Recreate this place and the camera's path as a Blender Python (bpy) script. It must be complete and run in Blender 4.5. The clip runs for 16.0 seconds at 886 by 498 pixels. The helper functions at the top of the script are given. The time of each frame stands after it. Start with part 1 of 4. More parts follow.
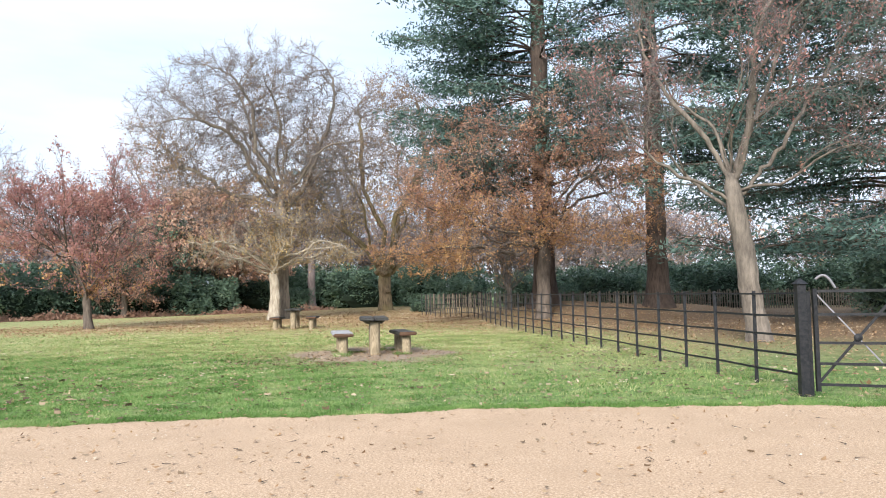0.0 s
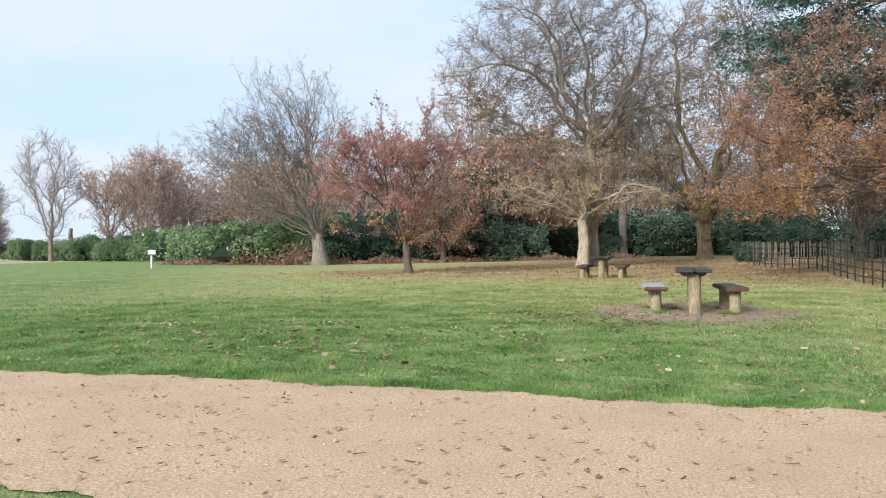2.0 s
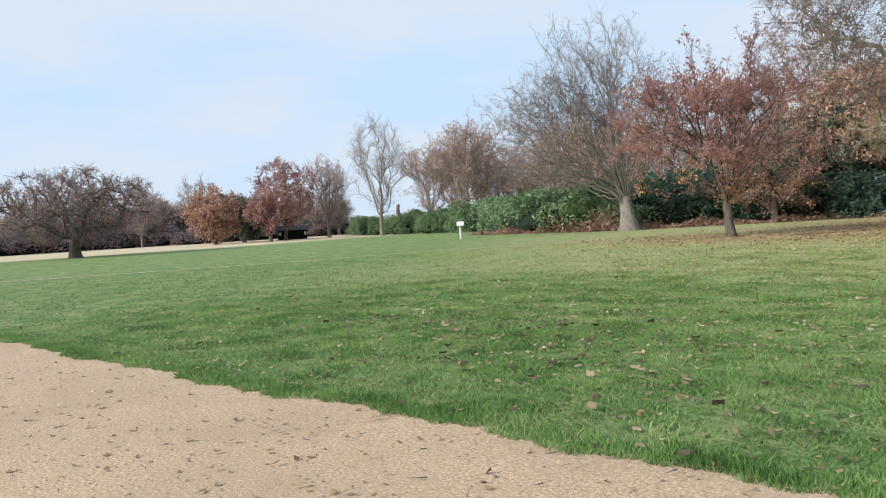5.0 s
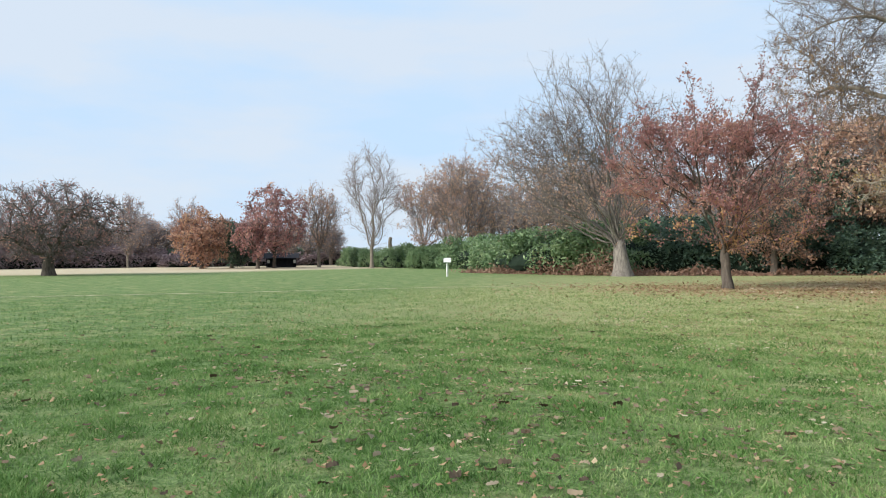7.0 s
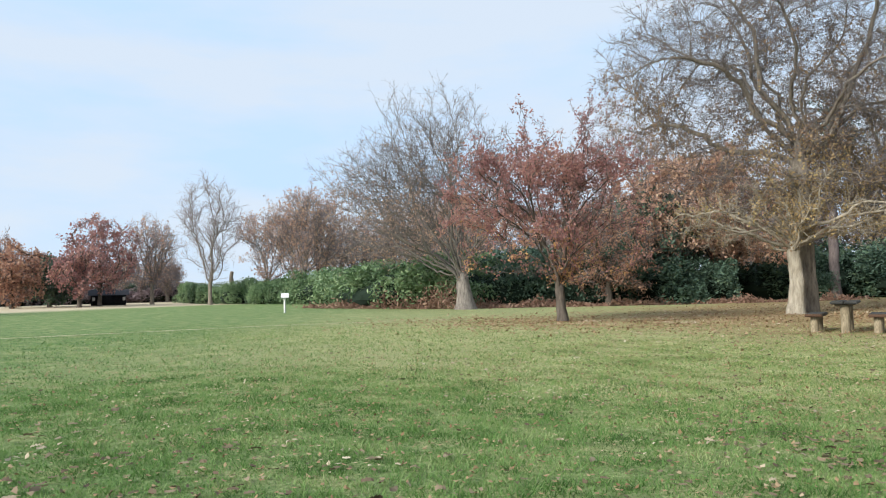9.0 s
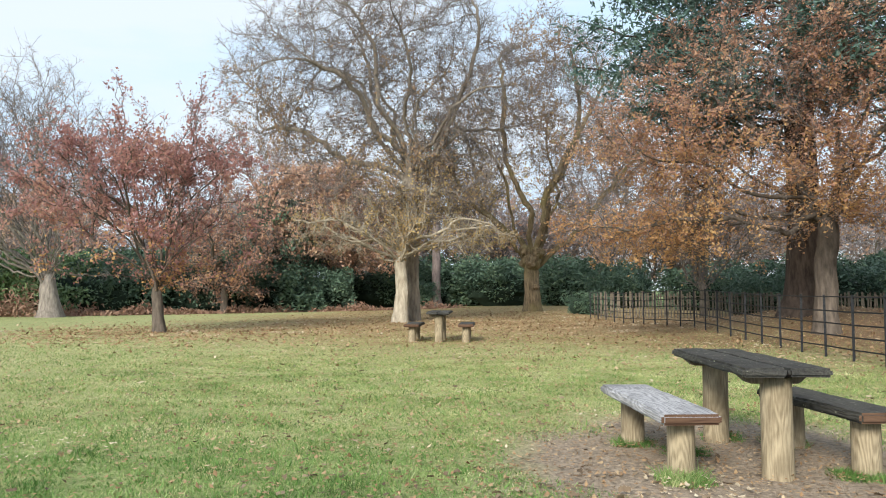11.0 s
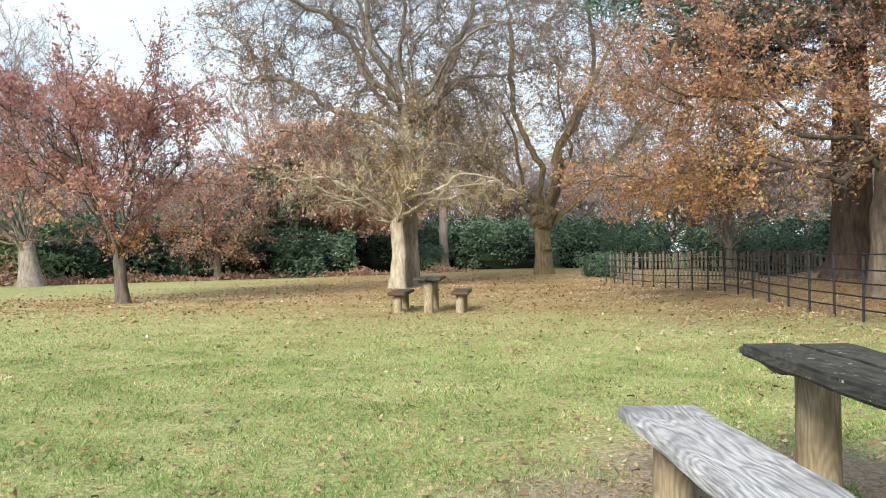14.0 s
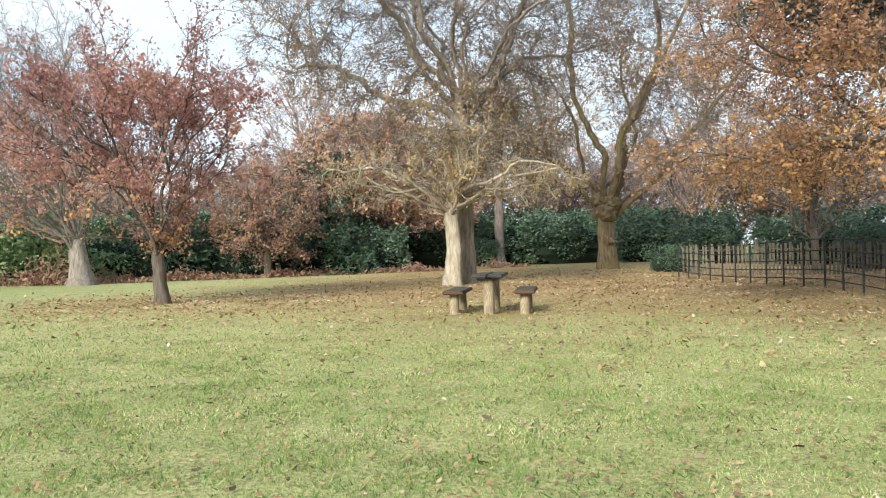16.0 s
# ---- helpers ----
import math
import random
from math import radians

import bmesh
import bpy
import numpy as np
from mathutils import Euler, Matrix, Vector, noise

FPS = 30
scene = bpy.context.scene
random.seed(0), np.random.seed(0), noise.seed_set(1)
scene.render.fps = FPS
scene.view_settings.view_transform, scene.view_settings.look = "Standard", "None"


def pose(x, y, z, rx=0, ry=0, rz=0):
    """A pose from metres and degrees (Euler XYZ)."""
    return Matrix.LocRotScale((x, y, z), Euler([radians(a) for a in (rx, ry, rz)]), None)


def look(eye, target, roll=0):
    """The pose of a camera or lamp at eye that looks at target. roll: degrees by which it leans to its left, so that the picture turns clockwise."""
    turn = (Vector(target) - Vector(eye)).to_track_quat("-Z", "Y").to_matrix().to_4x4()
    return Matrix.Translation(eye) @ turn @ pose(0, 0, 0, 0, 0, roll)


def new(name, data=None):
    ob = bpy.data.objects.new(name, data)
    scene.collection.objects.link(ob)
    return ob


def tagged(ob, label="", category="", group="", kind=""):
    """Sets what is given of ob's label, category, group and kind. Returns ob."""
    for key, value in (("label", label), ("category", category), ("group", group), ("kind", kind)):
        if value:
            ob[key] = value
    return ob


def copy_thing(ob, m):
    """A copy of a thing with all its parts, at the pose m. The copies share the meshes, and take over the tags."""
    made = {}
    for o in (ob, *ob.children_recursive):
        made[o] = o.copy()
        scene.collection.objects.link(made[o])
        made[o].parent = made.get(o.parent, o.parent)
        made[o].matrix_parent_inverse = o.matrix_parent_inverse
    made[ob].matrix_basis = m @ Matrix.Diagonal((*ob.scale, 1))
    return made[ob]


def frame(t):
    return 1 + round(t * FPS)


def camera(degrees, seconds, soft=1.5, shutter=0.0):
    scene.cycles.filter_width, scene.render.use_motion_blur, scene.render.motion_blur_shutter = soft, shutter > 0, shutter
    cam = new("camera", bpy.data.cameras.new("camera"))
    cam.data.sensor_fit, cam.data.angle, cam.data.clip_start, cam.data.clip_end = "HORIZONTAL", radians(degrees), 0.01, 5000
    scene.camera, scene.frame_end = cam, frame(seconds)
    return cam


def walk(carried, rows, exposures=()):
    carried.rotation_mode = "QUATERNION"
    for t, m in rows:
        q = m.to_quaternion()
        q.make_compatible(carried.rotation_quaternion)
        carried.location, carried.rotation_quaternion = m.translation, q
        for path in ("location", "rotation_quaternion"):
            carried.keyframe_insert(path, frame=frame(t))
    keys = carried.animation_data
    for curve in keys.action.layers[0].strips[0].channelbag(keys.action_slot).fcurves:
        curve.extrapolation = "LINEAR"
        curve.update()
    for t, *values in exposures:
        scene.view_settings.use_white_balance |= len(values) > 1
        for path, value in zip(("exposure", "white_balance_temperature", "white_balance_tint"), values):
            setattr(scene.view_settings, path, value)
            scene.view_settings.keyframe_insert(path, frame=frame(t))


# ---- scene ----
cam = camera(62.7, 16.0, 1.0)
METRES, EYE, TILT, LEAN, TURN = 15.3, 1.27, -7.2, 1.5, 2.3
ROWS = [
    (0.0, 0.0, 0.0, 0.0, -0.08, 10.73, -0.43),
    (0.5, -0.004, 0.0271, 0.0025, 7.89, 9.84, -2.69),
    (1.0, -0.0083, 0.0603, 0.0063, 14.51, 8.16, -3.77),
    (1.5, -0.0156, 0.0911, 0.0113, 19.91, 6.63, -4.0),
    (2.0, -0.0151, 0.1227, 0.0143, 23.94, 5.7, -3.68),
    (2.5, -0.0247, 0.1518, 0.0174, 27.51, 4.93, -3.32),
    (3.0, -0.0332, 0.1814, 0.0193, 31.66, 3.99, -2.99),
    (3.5, -0.0456, 0.2113, 0.0219, 37.17, 2.62, -2.64),
    (4.0, -0.0618, 0.2374, 0.0254, 42.86, 1.47, -2.29),
    (4.5, -0.079, 0.2645, 0.0291, 47.65, 0.97, -2.14),
    (7.0, -0.157, 0.4115, 0.0455, 48.18, 4.31, -6.09),
    (7.5, -0.1652, 0.4381, 0.0489, 47.05, 4.68, -6.12),
    (8.0, -0.1726, 0.464, 0.0543, 45.48, 5.37, -5.69),
    (8.5, -0.1829, 0.4919, 0.059, 42.4, 6.46, -5.02),
    (9.0, -0.1891, 0.5218, 0.0617, 36.85, 7.97, -4.5),
    (9.5, -0.1998, 0.5504, 0.066, 28.73, 9.61, -4.04),
    (10.0, -0.2023, 0.5826, 0.0717, 19.23, 11.17, -3.43),
    (12.5, -0.1864, 0.7414, 0.0901, 5.09, 8.24, -2.12),
    (13.0, -0.185, 0.7708, 0.0917, 6.48, 7.89, -2.22),
    (13.5, -0.1839, 0.8005, 0.0962, 7.88, 7.55, -2.15),
    (14.0, -0.1848, 0.8277, 0.1014, 9.54, 7.27, -1.91),
    (14.5, -0.1936, 0.8576, 0.1044, 11.27, 6.91, -1.61),
    (15.0, -0.1978, 0.8882, 0.1077, 12.65, 6.58, -1.41),
    (15.5, -0.2085, 0.9159, 0.1104, 13.5, 6.53, -1.48),
    (16.0, -0.2159, 0.9434, 0.1135, 13.77, 6.76, -1.87),
]
EXPOSURES = ((0.0, 0.42, 6300, 13), (1.0, 0.24, 6300, 12), (2.0, 0.1, 6300, 11), (3.5, 0.0, 6250, 10), (4.5, -0.08, 6250, 9), (7.0, -0.08, 6250, 8), (9.0, -0.04, 6200, 8), (10.0, 0.02, 6250, 8), (12.5, 0.44, 6700, 8), (16.0, 0.42, 6600, 7))
walk(cam, [(t, pose(0, 0, EYE, TILT, LEAN, TURN) @ pose(METRES * x, METRES * y, METRES * z, 90 + pitch, roll, yaw)) for t, x, y, z, yaw, pitch, roll in ROWS],
     exposures=EXPOSURES)

# world and sun: thin bright cloud, low soft sun behind the walker's left shoulder
SUN_EL, SUN_AZ = radians(30), radians(194)
world = bpy.data.worlds.new("sky")
scene.world = world
world.use_nodes = True
wn, wl = world.node_tree.nodes, world.node_tree.links
wn.clear()
w_out, w_bg = wn.new("ShaderNodeOutputWorld"), wn.new("ShaderNodeBackground")
w_sky = wn.new("ShaderNodeTexSky")
w_sky.sky_type, w_sky.sun_disc = "NISHITA", False
w_sky.sun_elevation, w_sky.sun_rotation = SUN_EL, SUN_AZ
w_sky.air_density, w_sky.dust_density = 1.0, 0.6
w_co, w_map, w_noise, w_ramp, w_mix = wn.new("ShaderNodeTexCoord"), wn.new("ShaderNodeMapping"), wn.new("ShaderNodeTexNoise"), wn.new("ShaderNodeValToRGB"), wn.new("ShaderNodeMix")
w_map.inputs["Scale"].default_value = (1.0, 1.6, 6.0)
w_map.inputs["Rotation"].default_value = (0.12, 0.2, 0.5)
w_noise.inputs["Scale"].default_value, w_noise.inputs["Detail"].default_value, w_noise.inputs["Roughness"].default_value = 1.7, 6, 0.52
w_ramp.color_ramp.elements[0].position, w_ramp.color_ramp.elements[0].color = 0.34, (6.6, 8.5, 10.8, 1)
w_ramp.color_ramp.elements[1].position, w_ramp.color_ramp.elements[1].color = 0.56, (8.0, 8.8, 9.9, 1)
w_mix.data_type = "RGBA"
wl.new(w_co.outputs["Generated"], w_map.inputs["Vector"])
wl.new(w_map.outputs["Vector"], w_noise.inputs["Vector"])
wl.new(w_noise.outputs["Fac"], w_ramp.inputs["Fac"])
wl.new(w_ramp.outputs["Color"], w_mix.inputs["B"])
w_mix.inputs["Factor"].default_value = 0.93
wl.new(w_sky.outputs["Color"], w_mix.inputs["A"])
wl.new(w_mix.outputs["Result"], w_bg.inputs["Color"])
w_bg.inputs["Strength"].default_value = 0.1
wl.new(w_bg.outputs["Background"], w_out.inputs["Surface"])
sun = new("sun", bpy.data.lights.new("sun", "SUN"))
sun.data.energy, sun.data.angle, sun.data.color = 5.0, radians(18), (1.0, 0.93, 0.82)
sun.matrix_world = look((40 * math.cos(SUN_EL) * math.sin(SUN_AZ), 40 * math.cos(SUN_EL) * math.cos(SUN_AZ), 40 * math.sin(SUN_EL)), (0, 0, 0))

# ---- materials ----
def shader(name, rough=0.85):
    m = bpy.data.materials.new(name)
    m.use_nodes = True
    n, l = m.node_tree.nodes, m.node_tree.links
    b = n["Principled BSDF"]
    b.inputs["Roughness"].default_value = rough
    b.inputs["Specular IOR Level"].default_value = 0.25
    return m, n, l, b


def noise_node(n, l, scale, detail=5, rough=0.6, stretch=None, source="Object"):
    co, tex = n.new("ShaderNodeTexCoord"), n.new("ShaderNodeTexNoise")
    tex.inputs["Scale"].default_value, tex.inputs["Detail"].default_value, tex.inputs["Roughness"].default_value = scale, detail, rough
    if stretch:
        mp = n.new("ShaderNodeMapping")
        mp.inputs["Scale"].default_value = stretch
        l.new(co.outputs[source], mp.inputs["Vector"])
        l.new(mp.outputs["Vector"], tex.inputs["Vector"])
    else:
        l.new(co.outputs[source], tex.inputs["Vector"])
    return tex


def ramp_node(n, l, socket, stops):
    r = n.new("ShaderNodeValToRGB")
    while len(r.color_ramp.elements) < len(stops):
        r.color_ramp.elements.new(0.5)
    for e, (p, c) in zip(r.color_ramp.elements, stops):
        e.position, e.color = p, (*c, 1)
    l.new(socket, r.inputs["Fac"])
    return r


def mix_node(n, l, fac, a, b, blend="MIX"):
    mx = n.new("ShaderNodeMix")
    mx.data_type, mx.blend_type = "RGBA", blend
    for key, v in (("Factor", fac), ("A", a), ("B", b)):
        if isinstance(v, bpy.types.NodeSocket):
            l.new(v, mx.inputs[key])
        elif isinstance(v, (int, float)):
            mx.inputs[key].default_value = v
        else:
            mx.inputs[key].default_value = (*v, 1)
    return mx.outputs["Result"]


def bump_node(n, l, b, height, strength, distance=0.02):
    bp = n.new("ShaderNodeBump")
    bp.inputs["Strength"].default_value, bp.inputs["Distance"].default_value = strength, distance
    l.new(height, bp.inputs["Height"])
    l.new(bp.outputs["Normal"], b.inputs["Normal"])


def bark_material(name, dark, light, moss=None):
    m, n, l, b = shader(name, 0.95)
    fine = noise_node(n, l, 9, 6, 0.65, (1, 1, 0.22))
    wide = noise_node(n, l, 0.9, 3)
    col = ramp_node(n, l, fine.outputs["Fac"], [(0.32, dark), (0.66, light)]).outputs["Color"]
    if moss:
        col = mix_node(n, l, ramp_node(n, l, wide.outputs["Fac"], [(0.45, (0, 0, 0)), (0.7, (0.8, 0.8, 0.8))]).outputs["Color"], col, moss)
    else:
        col = mix_node(n, l, ramp_node(n, l, wide.outputs["Fac"], [(0.4, (0, 0, 0)), (0.75, (0.5, 0.5, 0.5))]).outputs["Color"], col, dark)
    l.new(col, b.inputs["Base Color"])
    bump_node(n, l, b, fine.outputs["Fac"], 0.9, 0.05)
    return m


def leaf_material(name, stops, through_light=0.35, rough=0.6, patches=1.6, patch_scale=0.55):
    m, n, l, b = shader(name, rough)
    geo = n.new("ShaderNodeNewGeometry")
    patch = noise_node(n, l, patch_scale, 3)
    add = n.new("ShaderNodeMath")
    add.operation = "MULTIPLY_ADD"
    add.inputs[1].default_value = 0.55
    l.new(geo.outputs["Random Per Island"], add.inputs[0])
    sub = n.new("ShaderNodeMath")
    sub.operation = "MULTIPLY_ADD"
    sub.inputs[1].default_value, sub.inputs[2].default_value = patches, 0.22 - patches / 2
    l.new(patch.outputs["Fac"], sub.inputs[0])
    l.new(sub.outputs[0], add.inputs[2])
    col = ramp_node(n, l, add.outputs[0], stops).outputs["Color"]
    l.new(col, b.inputs["Base Color"])
    tl, ms = n.new("ShaderNodeBsdfTranslucent"), n.new("ShaderNodeMixShader")
    ms.inputs["Fac"].default_value = through_light
    l.new(col, tl.inputs["Color"])
    l.new(b.outputs["BSDF"], ms.inputs[1])
    l.new(tl.outputs["BSDF"], ms.inputs[2])
    l.new(ms.outputs["Shader"], n["Material Output"].inputs["Surface"])
    return m


def wood_material(name, dark, light, along, rough=0.8, fleck=None):
    m, n, l, b = shader(name, rough)
    stretch = tuple(0.55 if i == along else 6.5 for i in range(3))
    co, mp = n.new("ShaderNodeTexCoord"), n.new("ShaderNodeMapping")
    mp.inputs["Scale"].default_value = stretch
    l.new(co.outputs["Object"], mp.inputs["Vector"])
    mp2 = n.new("ShaderNodeMapping")
    mp2.inputs["Scale"].default_value = tuple(0.75 if i == along else 3.6 for i in range(3))
    l.new(co.outputs["Object"], mp2.inputs["Vector"])
    warp = n.new("ShaderNodeTexNoise")
    warp.inputs["Scale"].default_value, warp.inputs["Detail"].default_value, warp.inputs["Roughness"].default_value = 1.6, 2, 0.35
    l.new(mp2.outputs["Vector"], warp.inputs["Vector"])
    mul = n.new("ShaderNodeMath")
    mul.operation = "MULTIPLY"
    mul.inputs[1].default_value = 105
    l.new(warp.outputs["Fac"], mul.inputs[0])
    sn = n.new("ShaderNodeMath")
    sn.operation = "SINE"
    l.new(mul.outputs[0], sn.inputs[0])
    half = n.new("ShaderNodeMath")
    half.operation = "MULTIPLY_ADD"
    half.inputs[1].default_value, half.inputs[2].default_value = 0.42, 0.5
    l.new(sn.outputs[0], half.inputs[0])
    grain = noise_node(n, l, 14, 5, 0.6, stretch)
    mean = n.new("ShaderNodeMath")
    mean.operation = "MULTIPLY_ADD"
    mean.inputs[1].default_value = 0.8
    l.new(grain.outputs["Fac"], mean.inputs[0])
    h2 = n.new("ShaderNodeMath")
    h2.operation = "MULTIPLY"
    h2.inputs[1].default_value = 0.24
    l.new(half.outputs[0], h2.inputs[0])
    l.new(h2.outputs[0], mean.inputs[2])
    col = ramp_node(n, l, mean.outputs[0], [(0.25, dark), (0.7, light)]).outputs["Color"]
    stain = noise_node(n, l, 2.3, 4)
    col = mix_node(n, l, ramp_node(n, l, stain.outputs["Fac"], [(0.46, (0, 0, 0)), (0.7, (0.7, 0.7, 0.7))]).outputs["Color"], col, dark)
    if fleck:
        spots = noise_node(n, l, 24, 3, 0.55)
        col = mix_node(n, l, ramp_node(n, l, spots.outputs["Fac"], [(0.66, (0, 0, 0)), (0.70, (0.8, 0.8, 0.8))]).outputs["Color"], col, fleck)
    l.new(col, b.inputs["Base Color"])
    bump_node(n, l, b, mean.outputs[0], 0.5, 0.008)
    return m


M_OAK = bark_material("oak_bark", (0.085, 0.073, 0.062), (0.25, 0.213, 0.178))
M_OAK_DARK = bark_material("dark_oak_bark", (0.06, 0.05, 0.042), (0.17, 0.14, 0.115))
M_PALE = bark_material("pale_bark", (0.23, 0.20, 0.155), (0.52, 0.465, 0.37))
M_GREAT = bark_material("weathered_oak_bark", (0.13, 0.112, 0.093), (0.37, 0.32, 0.26))
M_BEECH = bark_material("grey_bark", (0.13, 0.11, 0.09), (0.31, 0.265, 0.21))
M_RED_BARK = bark_material("conifer_bark", (0.035, 0.027, 0.024), (0.11, 0.084, 0.069))
# twig bark lightened in colour to stand in for distance haze
M_FAR_TWIG = bark_material("haze_pale_twig_bark", (0.19, 0.16, 0.165), (0.40, 0.345, 0.345))
M_TWIG = bark_material("twig_bark", (0.112, 0.097, 0.095), (0.26, 0.23, 0.222))
M_PINE_BARK = bark_material("pine_bark", (0.11, 0.09, 0.09), (0.25, 0.21, 0.20))
M_GREY_LIMB = bark_material("smooth_grey_bark", (0.12, 0.105, 0.095), (0.34, 0.30, 0.26))
M_MOSSY_LIMB = bark_material("burred_mossy_bark", (0.075, 0.058, 0.038), (0.29, 0.22, 0.14), (0.20, 0.17, 0.075))
M_RED = leaf_material("red_leaves", [(0.0, (0.26, 0.125, 0.12)), (0.5, (0.45, 0.24, 0.22)), (0.8, (0.56, 0.325, 0.26)), (1.0, (0.63, 0.42, 0.29))], 0.5)
M_COPPER = leaf_material("copper_leaves", [(0.0, (0.28, 0.155, 0.115)), (0.45, (0.48, 0.275, 0.20)), (0.8, (0.60, 0.385, 0.255)), (1.0, (0.68, 0.48, 0.30))], 0.5)
M_TAWNY = leaf_material("tawny_leaves", [(0.0, (0.20, 0.125, 0.085)), (0.5, (0.36, 0.24, 0.15)), (1.0, (0.50, 0.36, 0.21))])
M_THICKET = leaf_material("bare_thicket", [(0.0, (0.17, 0.125, 0.135)), (0.5, (0.30, 0.225, 0.235)), (1.0, (0.42, 0.33, 0.32))], 0.2, 0.9)
M_ORANGE = leaf_material("orange_leaves", [(0.0, (0.30, 0.155, 0.085)), (0.45, (0.55, 0.32, 0.155)), (0.8, (0.68, 0.44, 0.20)), (1.0, (0.74, 0.52, 0.25))], 0.5)
M_OLIVE = leaf_material("olive_leaves", [(0.0, (0.27, 0.18, 0.10)), (0.5, (0.44, 0.32, 0.16)), (1.0, (0.54, 0.43, 0.18))])
M_PINK = leaf_material("tan_leaves", [(0.0, (0.38, 0.22, 0.16)), (0.5, (0.57, 0.36, 0.26)), (1.0, (0.66, 0.49, 0.32))])
M_HEDGE = leaf_material("evergreen_leaves", [(0.0, (0.06, 0.105, 0.05)), (0.5, (0.16, 0.25, 0.115)), (1.0, (0.34, 0.42, 0.22))], 0.12, 0.42)
M_HEDGE_DARK = leaf_material("dark_evergreen_leaves", [(0.0, (0.04, 0.075, 0.055)), (0.6, (0.095, 0.155, 0.105)), (1.0, (0.19, 0.26, 0.15))], 0.1, 0.5)
M_NEEDLE = leaf_material("conifer_needles", [(0.0, (0.04, 0.08, 0.075)), (0.5, (0.10, 0.175, 0.15)), (1.0, (0.19, 0.28, 0.23))], 0.15, 0.6)
M_BRACKEN = leaf_material("bracken", [(0.0, (0.16, 0.09, 0.065)), (0.5, (0.31, 0.185, 0.135)), (1.0, (0.43, 0.31, 0.22))], 0.2, 0.8)
M_FALLEN = leaf_material("fallen_leaves", [(0.0, (0.15, 0.085, 0.045)), (0.4, (0.31, 0.195, 0.105)), (0.75, (0.44, 0.32, 0.19)), (1.0, (0.66, 0.57, 0.43))], 0.15, 0.8)
M_OAK_LEAF = leaf_material("brown_oak_leaves", [(0.0, (0.07, 0.05, 0.032)), (0.4, (0.16, 0.115, 0.075)), (0.7, (0.32, 0.25, 0.165)), (1.0, (0.62, 0.54, 0.41))], 0.1, 0.7)
M_STONE = leaf_material("path_grit", [(0.0, (0.12, 0.085, 0.06)), (0.4, (0.32, 0.235, 0.165)), (0.8, (0.52, 0.41, 0.31)), (1.0, (0.72, 0.64, 0.54))], 0.0, 0.9)
M_BLADE = leaf_material("grass_blades", [(0.0, (0.04, 0.10, 0.018)), (0.4, (0.125, 0.24, 0.06)), (0.7, (0.21, 0.335, 0.105)), (1.0, (0.42, 0.47, 0.22))], 0.3, 0.6, 1.8, 1.3)
M_BLADE_DRY = leaf_material("dry_grass_blades", [(0.0, (0.11, 0.15, 0.04)), (0.4, (0.31, 0.37, 0.13)), (0.7, (0.50, 0.51, 0.23)), (1.0, (0.74, 0.70, 0.44))], 0.3, 0.6, 2.0, 0.9)
# near-black colour standing in for the shade inside the bushes
M_CORE, _n, _l, _b = shader("bush_inner_shade", 1.0)
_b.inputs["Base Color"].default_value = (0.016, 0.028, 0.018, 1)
M_IRON, _n, _l, _b = shader("black_paint", 0.45)
_t = noise_node(_n, _l, 30, 4)
_l.new(ramp_node(_n, _l, _t.outputs["Fac"], [(0.35, (0.010, 0.012, 0.015)), (0.75, (0.035, 0.035, 0.038))]).outputs["Color"], _b.inputs["Base Color"])
M_STEEL, _n, _l, _b = shader("galvanised_chain", 0.6)
_b.inputs["Base Color"].default_value, _b.inputs["Metallic"].default_value = (0.22, 0.22, 0.24, 1), 0.6
M_POST = wood_material("post_wood", (0.15, 0.118, 0.074), (0.41, 0.345, 0.235), 2)
M_GREYTOP = wood_material("silver_plank", (0.13, 0.13, 0.14), (0.50, 0.50, 0.52), 1, 0.6)
M_BLACKTOP = wood_material("dark_plank", (0.014, 0.014, 0.015), (0.085, 0.084, 0.075), 1, 0.6, (0.34, 0.35, 0.28))
M_REDEND = wood_material("reddish_plank", (0.07, 0.038, 0.026), (0.13, 0.078, 0.05), 0, 0.9)
M_PALING = wood_material("paling_wood", (0.075, 0.063, 0.05), (0.21, 0.18, 0.14), 2)
M_HUT = wood_material("hut_boards", (0.02, 0.022, 0.03), (0.06, 0.06, 0.07), 2)
M_SHEET, _n, _l, _b = shader("white_board", 0.6)
_t = noise_node(_n, _l, 6, 3)
_l.new(ramp_node(_n, _l, _t.outputs["Fac"], [(0.3, (0.6, 0.6, 0.58)), (0.7, (0.8, 0.8, 0.78))]).outputs["Color"], _b.inputs["Base Color"])

# lawn: green turf, straw patches, trodden soil by the near table, leaf-strewn ground under the trees, canopy shade
# painted in behind the fence
TABLE = (-2.18, 16.0)
M_LAWN, _n, _l, _b = shader("lawn", 0.95)
_fine = noise_node(_n, _l, 26, 6, 0.7)
_mid = noise_node(_n, _l, 1.4, 5, 0.65)
_wide = noise_node(_n, _l, 0.16, 4, 0.6)
_green = ramp_node(_n, _l, _fine.outputs["Fac"], [(0.34, (0.06, 0.12, 0.026)), (0.52, (0.175, 0.26, 0.09)), (0.68, (0.32, 0.39, 0.17))]).outputs["Color"]
_tuft = noise_node(_n, _l, 6.5, 4, 0.7)
_green = mix_node(_n, _l, ramp_node(_n, _l, _tuft.outputs["Fac"], [(0.5, (0, 0, 0)), (0.62, (0.9, 0.9, 0.9))]).outputs["Color"], _green, (0.055, 0.105, 0.024))
